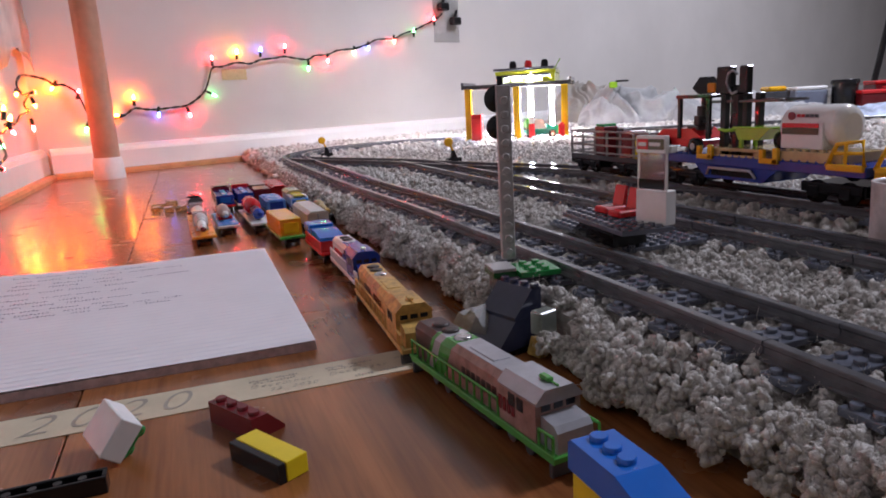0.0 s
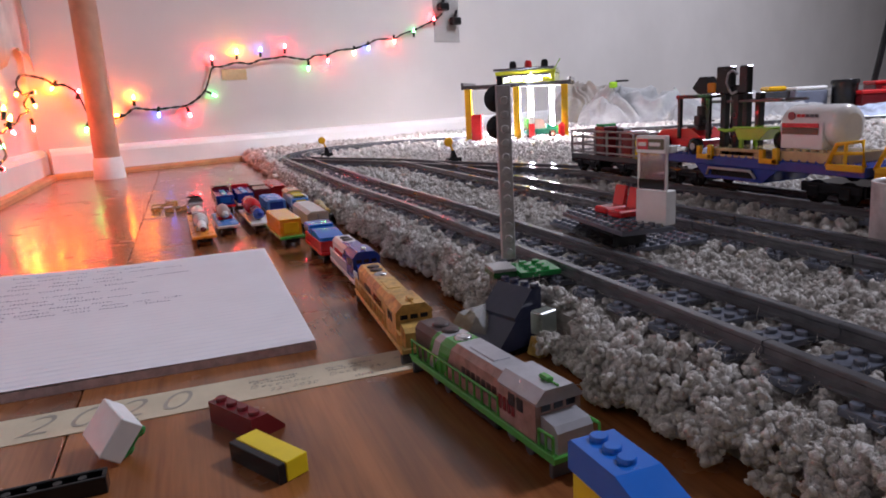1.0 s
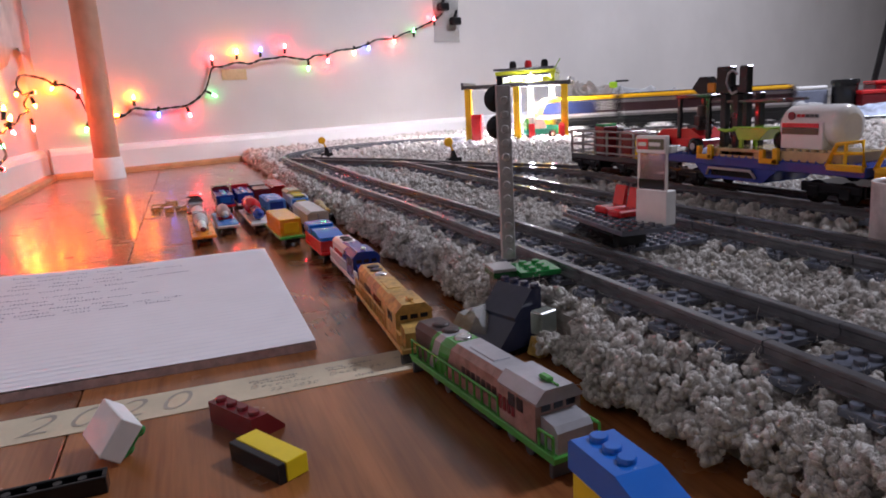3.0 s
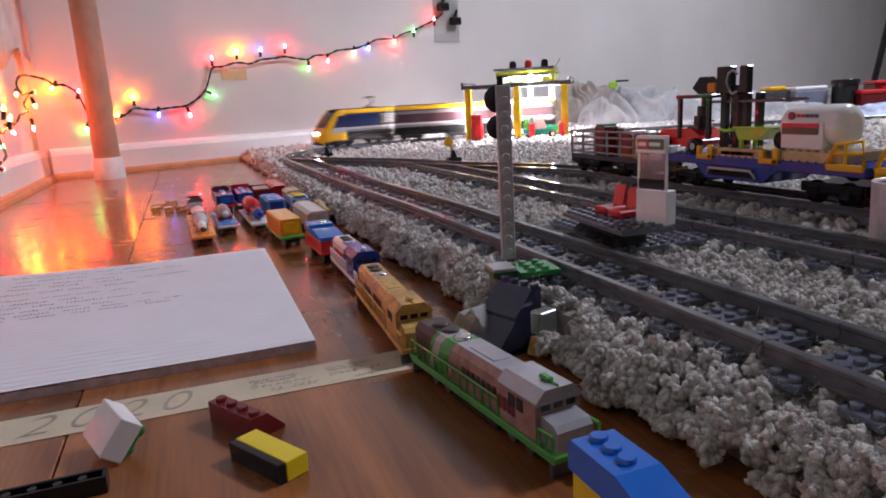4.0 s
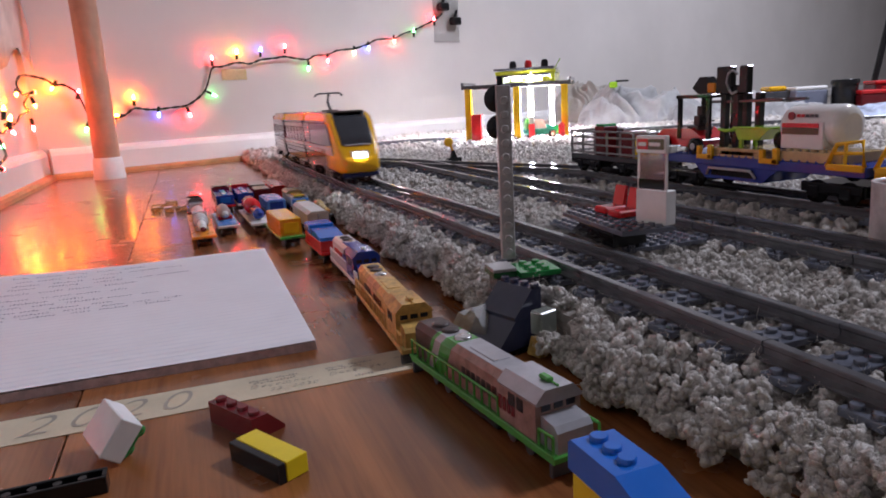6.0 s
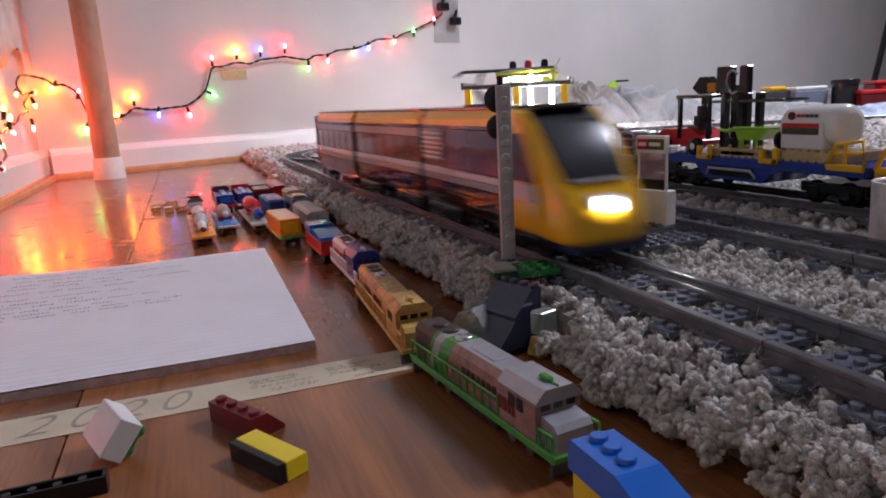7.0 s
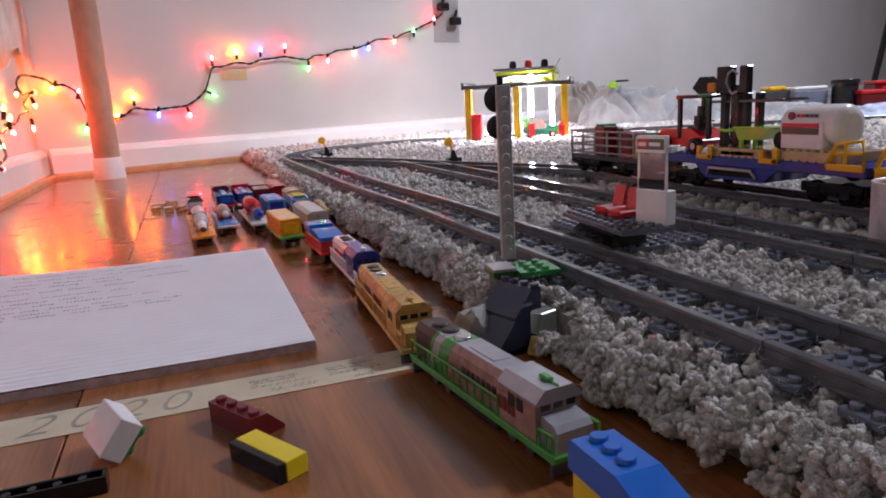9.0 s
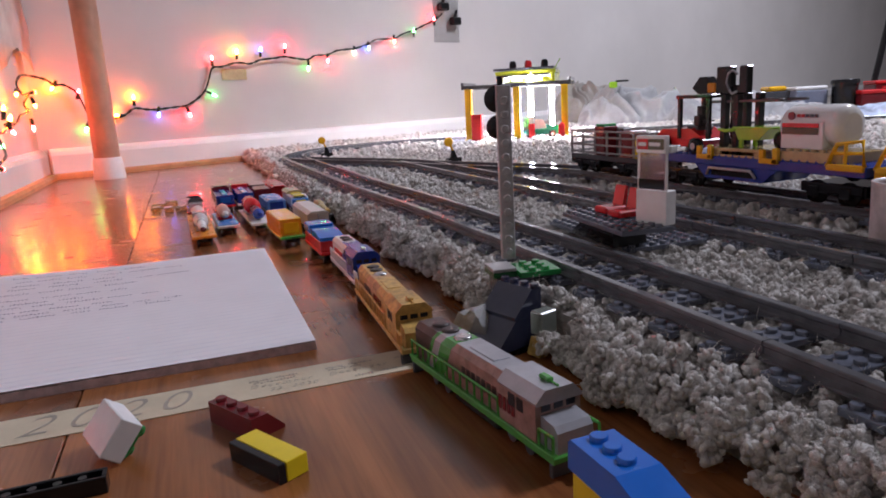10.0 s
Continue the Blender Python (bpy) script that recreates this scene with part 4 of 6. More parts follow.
wagon(near_end(-0.1114, 0.0858, 0.096, 2.5), "green flat toy wagon with a yellow container", BGRN, 0.096,
      (("ribbed", -0.036, 0.042, 0.0104, 0.0112, 0.0262, ORG, "container"), ("box", -0.0358, 0.0418, 0.0108, 0.0262, 0.0274, YEL, "lid"), ("box", 0.0426, 0.0432, 0.0075, 0.0135, 0.0240, YEL, "end_panel")), 0.025)
wagon(near_end(-0.1905, 0.1440, 0.170, 1), "orange flat toy wagon with a white rocket", ORG, 0.170,
      (("barrel", -0.058, 0.034, 0.01, 0.0118, 0.0262, SHELL, "rocket"), ("box", 0.004, 0.014, 0.0078, 0.0112, 0.0268, GRY, "cradle"), ("barrel", 0.026, 0.064, 0.01, 0.0130, 0.0225, WHT, "rocket_tip"),
       ("barrel", 0.060, 0.074, 0.01, 0.0145, 0.0205, WHT, "rocket_neck"), ("barrel", 0.072, 0.080, 0.01, 0.0140, 0.0195, DRED, "rocket_cap"), ("box", 0.040, 0.050, 0.0062, 0.0112, 0.0150, GRY, "cradle")), 0.024)
wagon(near_end(-0.1925, 0.3350, 0.120, 1), "dark grey and red toy locomotive", DRED, 0.120,
      (("gable", -0.058, 0.040, 0.0092, 0.0112, 0.0270, DGR, "hood"), ("box", 0.038, 0.056, 0.0088, 0.0112, 0.0215, GRY, "nose"), ("box", 0.014, 0.036, 0.0098, 0.0272, 0.0290, BLK, "cab_roof"), ("box", -0.048, 0.006, 0.0060, 0.0271, 0.0282, GRY, "roof_grille")))
wagon(near_end(-0.1635, 0.1950, 0.105, 1.5), "blue flat toy wagon with a grey and red capsule", WHT, 0.105,
      (("box", -0.050, 0.050, 0.0112, 0.0112, 0.0126, LBLU, "deck"), ("barrel", -0.020, 0.020, 0.01, 0.0140, 0.0275, CAPS, "capsule"), ("box", -0.020, 0.014, 0.0080, 0.0126, 0.0165, RED, "cradle"), ("barrel", 0.016, 0.030, 0.01, 0.0160, 0.0235, SHELL, "capsule_tip")), 0.024)
wagon(near_end(-0.1550, 0.3700, 0.125, 1), "blue and red toy locomotive", RED, 0.125,
      (("box", -0.010, 0.058, 0.0112, 0.0112, 0.0240, RBLU, "body"), ("box", -0.008, 0.056, 0.0034, 0.0240, 0.0252, LBLU, "roof_walk"), ("box", -0.060, -0.012, 0.0116, 0.0112, 0.0285, DRED, "cab"),
       ("box", -0.058, -0.014, 0.0090, 0.0286, 0.0300, BLK, "cab_roof"), ("box", 0.0586, 0.0592, 0.0070, 0.0140, 0.0215, BLU, "end_panel")), 0.024)
wagon(near_end(-0.1290, 0.1890, 0.125, 2), "white flat toy wagon with red and blue capsules", WHT, 0.125,
      (("barrel", -0.050, 0.000, 0.01, 0.0118, 0.0300, RED, "red_capsule"), ("barrel", -0.004, 0.024, 0.01, 0.0130, 0.0240, DRED, "dark_red_neck"), ("barrel", 0.018, 0.048, 0.01, 0.0118, 0.0242, RBLU, "blue_capsule"),
       ("box", -0.040, -0.012, 0.0085, 0.0112, 0.0150, GRY, "cradle")), 0.024)
wagon(near_end(-0.1285, 0.3700, 0.125, 1), "red and blue toy box wagon", WHT, 0.125,
      (("ribbed", -0.020, 0.058, 0.0104, 0.0112, 0.0245, RBLU, "body"), ("box", -0.018, 0.056, 0.0036, 0.0246, 0.0256, LBLU, "roof_walk"), ("box", -0.060, -0.024, 0.0112, 0.0112, 0.0290, RED, "cab")), 0.024)
wagon(near_end(-0.1010, 0.2620, 0.084, 1), "grey toy wagon with a sky-blue box", GRY, 0.084,
      (("ribbed", -0.036, 0.036, 0.0112, 0.0112, 0.0236, LBLU, "body"), ("box", -0.034, 0.034, 0.0090, 0.0238, 0.0250, LBLU, "roof"), ("box", 0.0368, 0.0374, 0.0080, 0.0125, 0.0225, RBLU, "end_panel")), 0.024)
wagon(near_end(-0.1040, 0.3750, 0.120, 0), "dark red toy box wagon", BLK, 0.120,
      (("ribbed", -0.056, 0.056, 0.0108, 0.0112, 0.0260, DRED, "body"), ("box", -0.057, 0.000, 0.0112, 0.0262, 0.0280, BLK, "roof"), ("box", 0.004, 0.054, 0.0100, 0.0262, 0.0272, DRED, "roof_panel")))
wagon(near_end(-0.0800, 0.3900, 0.105, 0), "bright red toy box wagon", DRED, 0.105,
      (("ribbed", -0.050, 0.050, 0.0104, 0.0112, 0.0265, RED, "body"), ("gable", -0.051, 0.051, 0.0106, 0.0266, 0.0285, RED, "roof")))
wagon(near_end(-0.0690, 0.2750, 0.100, 0), "blue, white and yellow toy locomotive with a tan roof", RBLU, 0.100,
      (("box", -0.044, 0.036, 0.0108, 0.0112, 0.0235, WHT, "body"), ("box", 0.036, 0.046, 0.0098, 0.0112, 0.0215, LBLU, "nose"), ("box", 0.0462, 0.0470, 0.0060, 0.0125, 0.0205, LEM, "nose_panel"),
       ("box", 0.0364, 0.0370, 0.0080, 0.0220, 0.0234, SMOKE, "windscreen"), ("box", 0.0000, 0.0365, 0.0070, 0.0236, 0.0252, LEM, "cab_roof"), ("gable", -0.046, -0.002, 0.0112, 0.0236, 0.0275, TAN, "roof")))
wagon(near_end(-0.0545, 0.1980, 0.060, -2), "tan toy wagon with a lumpy load", DGR, 0.060,
      (("barrel", -0.026, 0.000, 0.01, 0.0112, 0.0235, TAN, "load"), ("barrel", -0.002, 0.022, 0.01, 0.0112, 0.0215, TAN, "load"), ("box", 0.010, 0.026, 0.0070, 0.0112, 0.0165, OCH, "crate")), 0.020)

# ---- blue studded toy engine nearest the camera ----
be = thing("toy_engine", pose(-0.1045, -0.4245, 0, 0, 0, -90), "blue and yellow studded toy engine at the head of the row", "toy train", "small toy trains on the floor")
axle_sets(be, (0.016, 0.052), 0.015, 0.005)
part("chassis", Build().box((0, -0.0060, 0.009), (0.070, 0.0060, 0.0150), 0.0008), BLK, be)
part("body", Build().box((0, -0.0062, 0.0150), (0.070, 0.0065, 0.0325), 0.0010), LEM, be, "yellow lower body")
tb = Build().prism([(-0.0005, 0.0325), (-0.0005, 0.0402), (0.0008, 0.0415), (0.0208, 0.0415), (0.0440, 0.0345), (0.0700, 0.0335), (0.0700, 0.0325)], -0.0068, 0.0068, "y")
tb.studs((0.0040, 0.0101, 0.0162), (0.0,), 0.0415, 18, None, 0.0025, 0.0014)
part("bonnet", tb, BLU, be, "bright blue studded bonnet with a slope")

# ---- pole, corner sheets ----
pole = thing("wooden_pole", pose(-0.362, 1.150, 0), "brown round wooden pole on a white foot", "pole")
part("foot", Build().turn([(0.034, 0), (0.034, 0.004), (0.0305, 0.046), (0.0285, 0.048)], 28), surface("foot_white", (0.72, 0.70, 0.68), 0.5, vary=0.06), pole, "white tapered foot")
part("shaft", Build().turn([(0.0275, 0.048), (0.0275, 1.9), (0.0275, 2.395)], 32), surface("pole_wood", (0.44, 0.25, 0.165), 0.45, vary=0.15, scale=20, fine=200), pole)

SHEETP = surface("faded_paper", (0.60, 0.56, 0.50), 0.75, vary=0.22, scale=14, fine=200)
b, n = Build(), 14
v = []
for j in range(n + 1):
    for i in range(n + 1):
        y, z = 0.72 + 0.515 * i / n, 0.275 + 0.40 * j / n + (0.03 * math.sin(i * 0.7) if j == 0 else 0) - 0.02 * i / n
        v.append((XL + 0.006 + 0.006 * math.sin(i * 1.3 + j * 0.8) ** 2 + 0.012 * (i / n) ** 4, y, z))
b.put(v, [(j * (n + 1) + i, (j + 1) * (n + 1) + i, (j + 1) * (n + 1) + i + 1, j * (n + 1) + i + 1) for j in range(n) for i in range(n)], True)
sh = single("wall_sheet", b, SHEETP, None, "wavy faded paper sheet taped up in the corner", "poster")
sh.modifiers.new("thick", "SOLIDIFY").thickness = 0.0012

# ---- string of fairy lights ----
lights = thing("fairy_lights", None, "string of coloured fairy lights taped to the wall, lit", "fairy lights")
WIREM = plastic("green_black_wire", (0.012, 0.022, 0.014), 0.4)


def on_wall(s, z, off=0.010):
    p = W0 + WD * s + WN * off
    return Vector((p.x, p.y, z))


north = ((0.096, 0.134), (0.114, 0.127), (0.142, 0.130), (0.177, 0.140), (0.203, 0.155), (0.233, 0.151), (0.262, 0.150), (0.302, 0.153), (0.334, 0.156), (0.364, 0.171),
         (0.390, 0.193), (0.404, 0.222), (0.418, 0.251), (0.445, 0.254), (0.488, 0.264), (0.527, 0.261), (0.559, 0.271), (0.607, 0.276), (0.636, 0.280), (0.679, 0.274),
         (0.713, 0.272), (0.737, 0.283), (0.780, 0.285), (0.817, 0.298), (0.878, 0.304), (0.932, 0.318), (0.968, 0.332), (1.036, 0.336), (1.072, 0.351), (1.118, 0.363),
         (1.158, 0.378), (1.209, 0.398), (1.249, 0.419))
corner_run = ((0.094, 0.139), (0.088, 0.163), (0.078, 0.193), (0.068, 0.206), (0.050, 0.216), (0.031, 0.217), (0.015, 0.229))
west = ((1.215, 0.236), (1.105, 0.231), (1.049, 0.211), (1.098, 0.192), (1.162, 0.197), (1.086, 0.172), (1.127, 0.159), (1.032, 0.149), (0.989, 0.136), (0.913, 0.127), (0.862, 0.119),
        (0.800, 0.117), (0.70, 0.085), (0.60, 0.070), (0.50, 0.062), (0.435, 0.058), (0.36, 0.036), (0.29, 0.040), (0.23, 0.016), (0.18, 0.008), (0.10, 0.007), (0.0, 0.008), (-0.09, 0.006))


def smooth(pts, k=4):
    out = []
    for i in range(len(pts) - 1):
        p0, p1, p2, p3 = pts[max(0, i - 1)], pts[i], pts[i + 1], pts[min(len(pts) - 1, i + 2)]
        for j in range(k):
            t = j / k
            out.append(0.5 * (2 * p1 + (p2 - p0) * t + (2 * p0 - 5 * p1 + 4 * p2 - p3) * t * t + (3 * p1 - p0 - 3 * p2 + p3) * t ** 3))
    return out + [pts[-1]]


chain = [Vector((XL + (0.016 if y > 0.75 else 0.048), y, z)) for y, z in reversed(west)] + [on_wall(s, z, 0.018) for s, z in reversed(corner_run)] + [on_wall(s, z, 0.012) for s, z in north]
line = smooth(chain, 8)
strands = [[p + Vector((0, 0, 1)) * 0.0016 * math.cos(i * 0.55 + a) + WN * 0.0016 * math.sin(i * 0.55 + a) for i, p in enumerate(line)] for a in (0.0, math.pi)]
for strand in strands:
    part("wire", Build().tube(strand, 0.0019, 6), WIREM, lights, "dark green twisted wire")
HUES = {"red": ((1.0, 0.018, 0.018), 310), "orange": ((1.0, 0.16, 0.008), 310), "amber": ((1.0, 0.27, 0.015), 400), "blue": ((0.10, 0.20, 1.0), 36), "green": ((0.06, 1.0, 0.20), 42),
        "warm": ((1.0, 0.66, 0.35), 55), "pink": ((1.0, 0.05, 0.03), 250)}
GLOWS = {k: glow("bulb_" + k, c, s) for k, (c, s) in HUES.items()}


def bulb(p, hue, anchor):
    """Lit bulb at p on a socket that points at it from the wire."""
    d = (p - anchor)
    d = d.normalized() if d.length > 0.004 else Vector((0, 0, 1))
    a = p - d * 0.020
    so = part("socket", Build().rod(a, p - d * 0.0045, 0.0038, 0.0042, 10), WIREM, lights)
    m = Matrix.Translation(p) @ d.to_track_quat("Z", "Y").to_matrix().to_4x4()
    part("bulb", Build().turn([(0.0026, -0.0045), (0.0037, -0.0015), (0.0034, 0.003), (0.0018, 0.0068), (0.0004, 0.0085)], 10, m=m), GLOWS[hue], lights, hue + " lit bulb")


nb = ((0.418, 0.276, "red"), (0.491, 0.292, "amber"), (0.562, 0.298, "blue"), (0.639, 0.308, "red"), (0.710, 0.248, "green"), (0.778, 0.269, "red"), (0.876, 0.292, "warm"),
      (0.931, 0.306, "blue"), (1.035, 0.328, "pink"), (1.118, 0.361, "green"), (1.210, 0.401, "red"), (0.204, 0.181, "orange"), (0.260, 0.137, "blue"), (0.340, 0.133, "red"),
      (0.411, 0.181, "green"), (0.159, 0.141, "orange"), (0.086, 0.112, "green"), (0.081, 0.199, "red"), (0.027, 0.210, "orange"))
for s, z, hue in nb:
    p = on_wall(s, z, 0.014)
    bulb(p, hue, min(chain, key=lambda q: (q - p).length))
wbulbs = ((1.010, 0.190, "orange"), (1.195, 0.200, "orange"), (1.180, 0.172, "orange"), (0.916, 0.143, "amber"), (0.919, 0.119, "red"), (0.816, 0.097, "green"), (1.119, 0.123, "red"),
          (0.880, 0.160, "orange"), (0.650, 0.066, "red"), (0.550, 0.066, "red"), (0.435, 0.064, "blue"), (0.392, 0.042, "red"), (0.336, 0.024, "red"),
          (0.285, 0.048, "green"), (0.180, 0.012, "orange"), (0.104, 0.013, "green"), (0.006, 0.012, "blue"), (-0.030, 0.022, "red"), (-0.082, 0.010, "pink"))
for y, z, hue in wbulbs:
    p = Vector((XL + (0.020 if y > 0.75 else 0.050), y, z))
    bulb(p, hue, min(chain, key=lambda q: (q - p).length))
for s in (1.232, 1.285):
    z = 0.430 if s < 1.25 else 0.385
    pl = Build().box((s, -0.030, z), (s + 0.040, -0.004, z + 0.026), 0.004).rod((s + 0.02, -0.016, z + 0.026), (s + 0.03, -0.014, z + 0.05), 0.006, 0.004)
    single("plug", pl, BLK, WALL_M, "black plug of the fairy lights taped to the wall", "plug")
for s0, s1, z0, z1, m, lab in ((1.218, 1.334, 0.328, 0.470, FILM, "clear sticky tape holding the wire"), (0.446, 0.518, 0.219, 0.248, surface("yellowed_tape", (0.50, 0.42, 0.22), 0.4), "yellowed sticky tape strip")):
    single("sticky_tape", Build().box((s0, -0.0022, z0), (s1, -0.0010, z1), 0), m, WALL_M @ pose(0, 0, 0, 0, 0, 0), lab, "tape")

# ---- gantry crane with work lights ----
GL, GR = Vector((0.486, 1.033)), Vector((0.682, 0.897))
gx = (GR - GL).normalized()
GM = Matrix.Translation((GL.x, GL.y, 0.027)) @ Matrix.Rotation(math.atan2(gx.y, gx.x), 4, "Z")
LEDW = glow("led_white", (0.88, 0.94, 1.0), 290.0)
CRANE = plastic("lime_yellow_plastic", (0.50, 0.58, 0.03), 0.22)
LEGY = plastic("bright_yellow_plastic", (0.78, 0.47, 0.015), 0.2)
gantry = thing("gantry_crane", GM, "yellow toy gantry crane with bright white work lights", "toy crane")
for x in (0.0, 0.122, 0.239):
    b = Build().box((x - 0.008, -0.008, 0.0), (x + 0.008, 0.008, 0.128), 0.0006).box((x - 0.011, -0.012, 0.0), (x + 0.011, 0.012, 0.006), 0.0008)
    for k in range(5):
        b.box((x - 0.0084, -0.0084, 0.018 + k * 0.022), (x + 0.0084, -0.0078, 0.020 + k * 0.022), 0)
    part("leg", b, LEGY, gantry, "yellow plastic leg")
for x in (0.140, 0.196):
    part("leg", Build().box((x - 0.006, 0.144, 0.0), (x + 0.006, 0.156, 0.128), 0.0006), LEGY, gantry, "yellow plastic leg")
    part("work_light", Build().box((x - 0.0055, 0.1405, 0.020), (x + 0.0055, 0.1435, 0.126), 0.0003), LEDW, gantry, "glowing white light strip")
# added strip hidden behind the left leg, to brighten the wall there
part("work_light", Build().box((-0.005, 0.0092, 0.020), (0.005, 0.0115, 0.120), 0.0003), LEDW, gantry, "glowing white light strip")
for y in (0.0, 0.150):
    part("beam", Build().box((-0.016, y - 0.006, 0.128), (0.255, y + 0.006, 0.137), 0.0006), DGR, gantry, "dark grey top beam")
for x in (-0.013, 0.252):
    part("beam_end", Build().box((x - 0.003, -0.008, 0.136), (x + 0.003, 0.156, 0.145), 0.0006), DGR, gantry)
part("trolley", Build().box((0.070, 0.002, 0.157), (0.218, 0.148, 0.166), 0.001).box((0.206, -0.004, 0.137), (0.216, 0.154, 0.157), 0.0008), CRANE, gantry, "lime yellow trolley")
part("trolley_rail", Build().box((0.072, -0.003, 0.1515), (0.206, 0.153, 0.1548), 0.0005).box((0.074, -0.004, 0.137), (0.079, 0.154, 0.157), 0.0006), DGR, gantry, "dark grey lower rail")
part("work_lamp", Build().ball((0.158, -0.006, 0.1475), 0.0075, 16, 10), LEDW, gantry, "round bright white lamp")
part("trolley_deck", Build().box((0.066, -0.001, 0.168), (0.214, 0.150, 0.173), 0.0006), DGR, gantry)
part("trolley_front", Build().box((0.080, 0.0018, 0.1378), (0.206, 0.0038, 0.1512), 0.0004), CRANE, gantry, "lime yellow front plate")
for x0, x1 in ((0.092, 0.118), (0.122, 0.165), (0.172, 0.202)):
    part("work_light", Build().box((x0, 0.006, 0.1465), (x1, 0.140, 0.1505), 0.0005), LEDW, gantry, "glowing white panel")
# weak emission stands in for pale glass lit by the lamps behind
SOFT = glow("lit_glass_glow", (0.85, 1.0, 0.80), 1.6)
for x0, x1 in ((0.090, 0.106), (0.110, 0.136), (0.172, 0.186)):
    part("work_light", Build().box((x0, 0.0002, 0.1400), (x1, 0.0017, 0.1495), 0.0003), SOFT, gantry, "glowing white panel")
for x, m in ((0.112, BLK), (0.150, RED), (0.190, BLK)):
    part("beacon", Build().turn([(0.009, 0.173), (0.009, 0.184), (0.006, 0.190)], 14, (x, 0.02, 0)), m, gantry)
part("hook_arm", Build().rod((0.215, 0.02, 0.168), (0.228, 0.02, 0.190), 0.0012), LIME, gantry)

single("tool_cabinet", Build().box((0.010, -0.030, 0), (0.036, -0.004, 0.058), 0.002).prism([(-0.030, 0.058), (-0.004, 0.058), (-0.008, 0.066), (-0.026, 0.066)], 0.010, 0.036, "x"), RED, GM, "red toy tool cabinet beside the crane", "toy cabinet")
pump = thing("fuel_pump", GM @ pose(0.160, -0.020, 0), "red and white toy fuel pump", "toy fuel pump")
part("body", Build().box((-0.007, -0.006, 0), (0.007, 0.006, 0.038), 0.0008), RED, pump)
part("head", Build().box((-0.007, -0.006, 0.038), (0.007, 0.006, 0.056), 0.0015), WHT, pump, "white pump head")
single("tool_box", Build().box((0.225, -0.026, 0), (0.240, -0.012, 0.034), 0.001).box((0.228, -0.022, 0.034), (0.237, -0.016, 0.038), 0.001), RED, GM, "small red toy tool box by the crane leg", "toy box")
car = thing("toy_car", GM @ pose(0.176, 0.020, 0, 0, 0, 20), "green and white toy pickup car under the crane", "toy car")
TEAL = plastic("teal_plastic", (0.01, 0.28, 0.20), 0.2)
part("body", Build().box((-0.040, -0.018, 0.010), (0.044, 0.018, 0.024), 0.002).prism([(0.012, 0.024), (0.044, 0.024), (0.042, 0.030), (0.014, 0.033)], -0.017, 0.017, "y"), TEAL, car)
part("cabin", Build().prism([(-0.024, 0.024), (0.014, 0.024), (0.004, 0.046), (-0.020, 0.048)], -0.016, 0.016, "y"), WHT, car, "white cabin")
part("side_panel", Build().box((-0.038, -0.0185, 0.024), (-0.022, 0.0185, 0.050), 0.001), BGRN, car, "bright green rear panel")
for x in (-0.024, 0.026):
    for s in (-1, 1):
        w = part("wheel", Build().turn([(0.006, -0.004), (0.0095, -0.003), (0.0095, 0.003), (0.006, 0.004)], 16, (x, s * 0.018, 0.0098), axis="y"), BLK, car)
        part("hub", Build().turn([(0.0042, -0.0044), (0.0042, 0.0044)], 10, (x, s * 0.018, 0.0098), axis="y"), GRY, w)

# ---- signal by the line ----
sig = thing("railway_signal", pose(-0.0245, -0.2140, 0.0372, 0, 0, -18), "grey studded toy signal post with two black round discs", "toy signal")
PGR = plastic("stone_grey_plastic", (0.40, 0.385, 0.38), 0.75, 0.2)
b = Build().box((-0.0040, -0.0016, 0.0), (0.0040, 0.0048, 0.1010), 0.0004)
for k in range(12):
    b.turn([(0.0024, 0), (0.0024, -0.0014), (0.0021, -0.0017)], 10, (0.0, -0.0016, 0.0045 + k * 0.008), axis="y")
part("post", b, PGR, sig, "light grey upright studded plate")
for z, r in ((0.0935, 0.0078), (0.0775, 0.0070)):
    part("disc", Build().turn([(0.0030, 0.0050), (r, 0.0056), (r, 0.0072), (r * 0.6, 0.0092)], 24, (-0.0026, 0, z), axis="y"), BLK, sig, "black round disc")
part("knob", Build().rod((-0.001, 0.006, 0.100), (-0.001, 0.006, 0.106), 0.0018), BLK, sig)
base = thing("stud_plate", pose(-0.0235, -0.2310, 0.0322, 0, 0, -8), "green studded toy plate under the signal", "toy plate")
part("plate", Build().box((-0.0060, -0.0120, 0.0), (0.0180, 0.0120, 0.0032), 0.0003).studs((0.002, 0.010), (-0.008, 0.0, 0.008), 0.0032, 14), GRN, base)
part("lower_plate", Build().box((-0.0200, -0.0060, -0.0002), (-0.0062, 0.0120, 0.0030), 0.0003), plastic("dark_green_plastic", (0.015, 0.10, 0.03), 0.25), base, "dark green lower plate")
part("tile", Build().box((-0.0200, -0.0060, 0.0030), (-0.0062, 0.0120, 0.0049), 0.0003), PGR, base, "light grey smooth tile")
part("support", Build().box((-0.0180, -0.0050, -0.0100), (0.0160, 0.0100, -0.0002), 0.0003), DGR, base)
rampM = pose(-0.0420, -0.2560, 0.0, 0, 0, 17.5)
ramp = thing("slope_bricks", rampM, "two stacked dark blue sloped toy bricks against the carpet", "toy brick")
DNAVY = plastic("dusty_navy_plastic", (0.028, 0.032, 0.062), 0.42, 0.15)
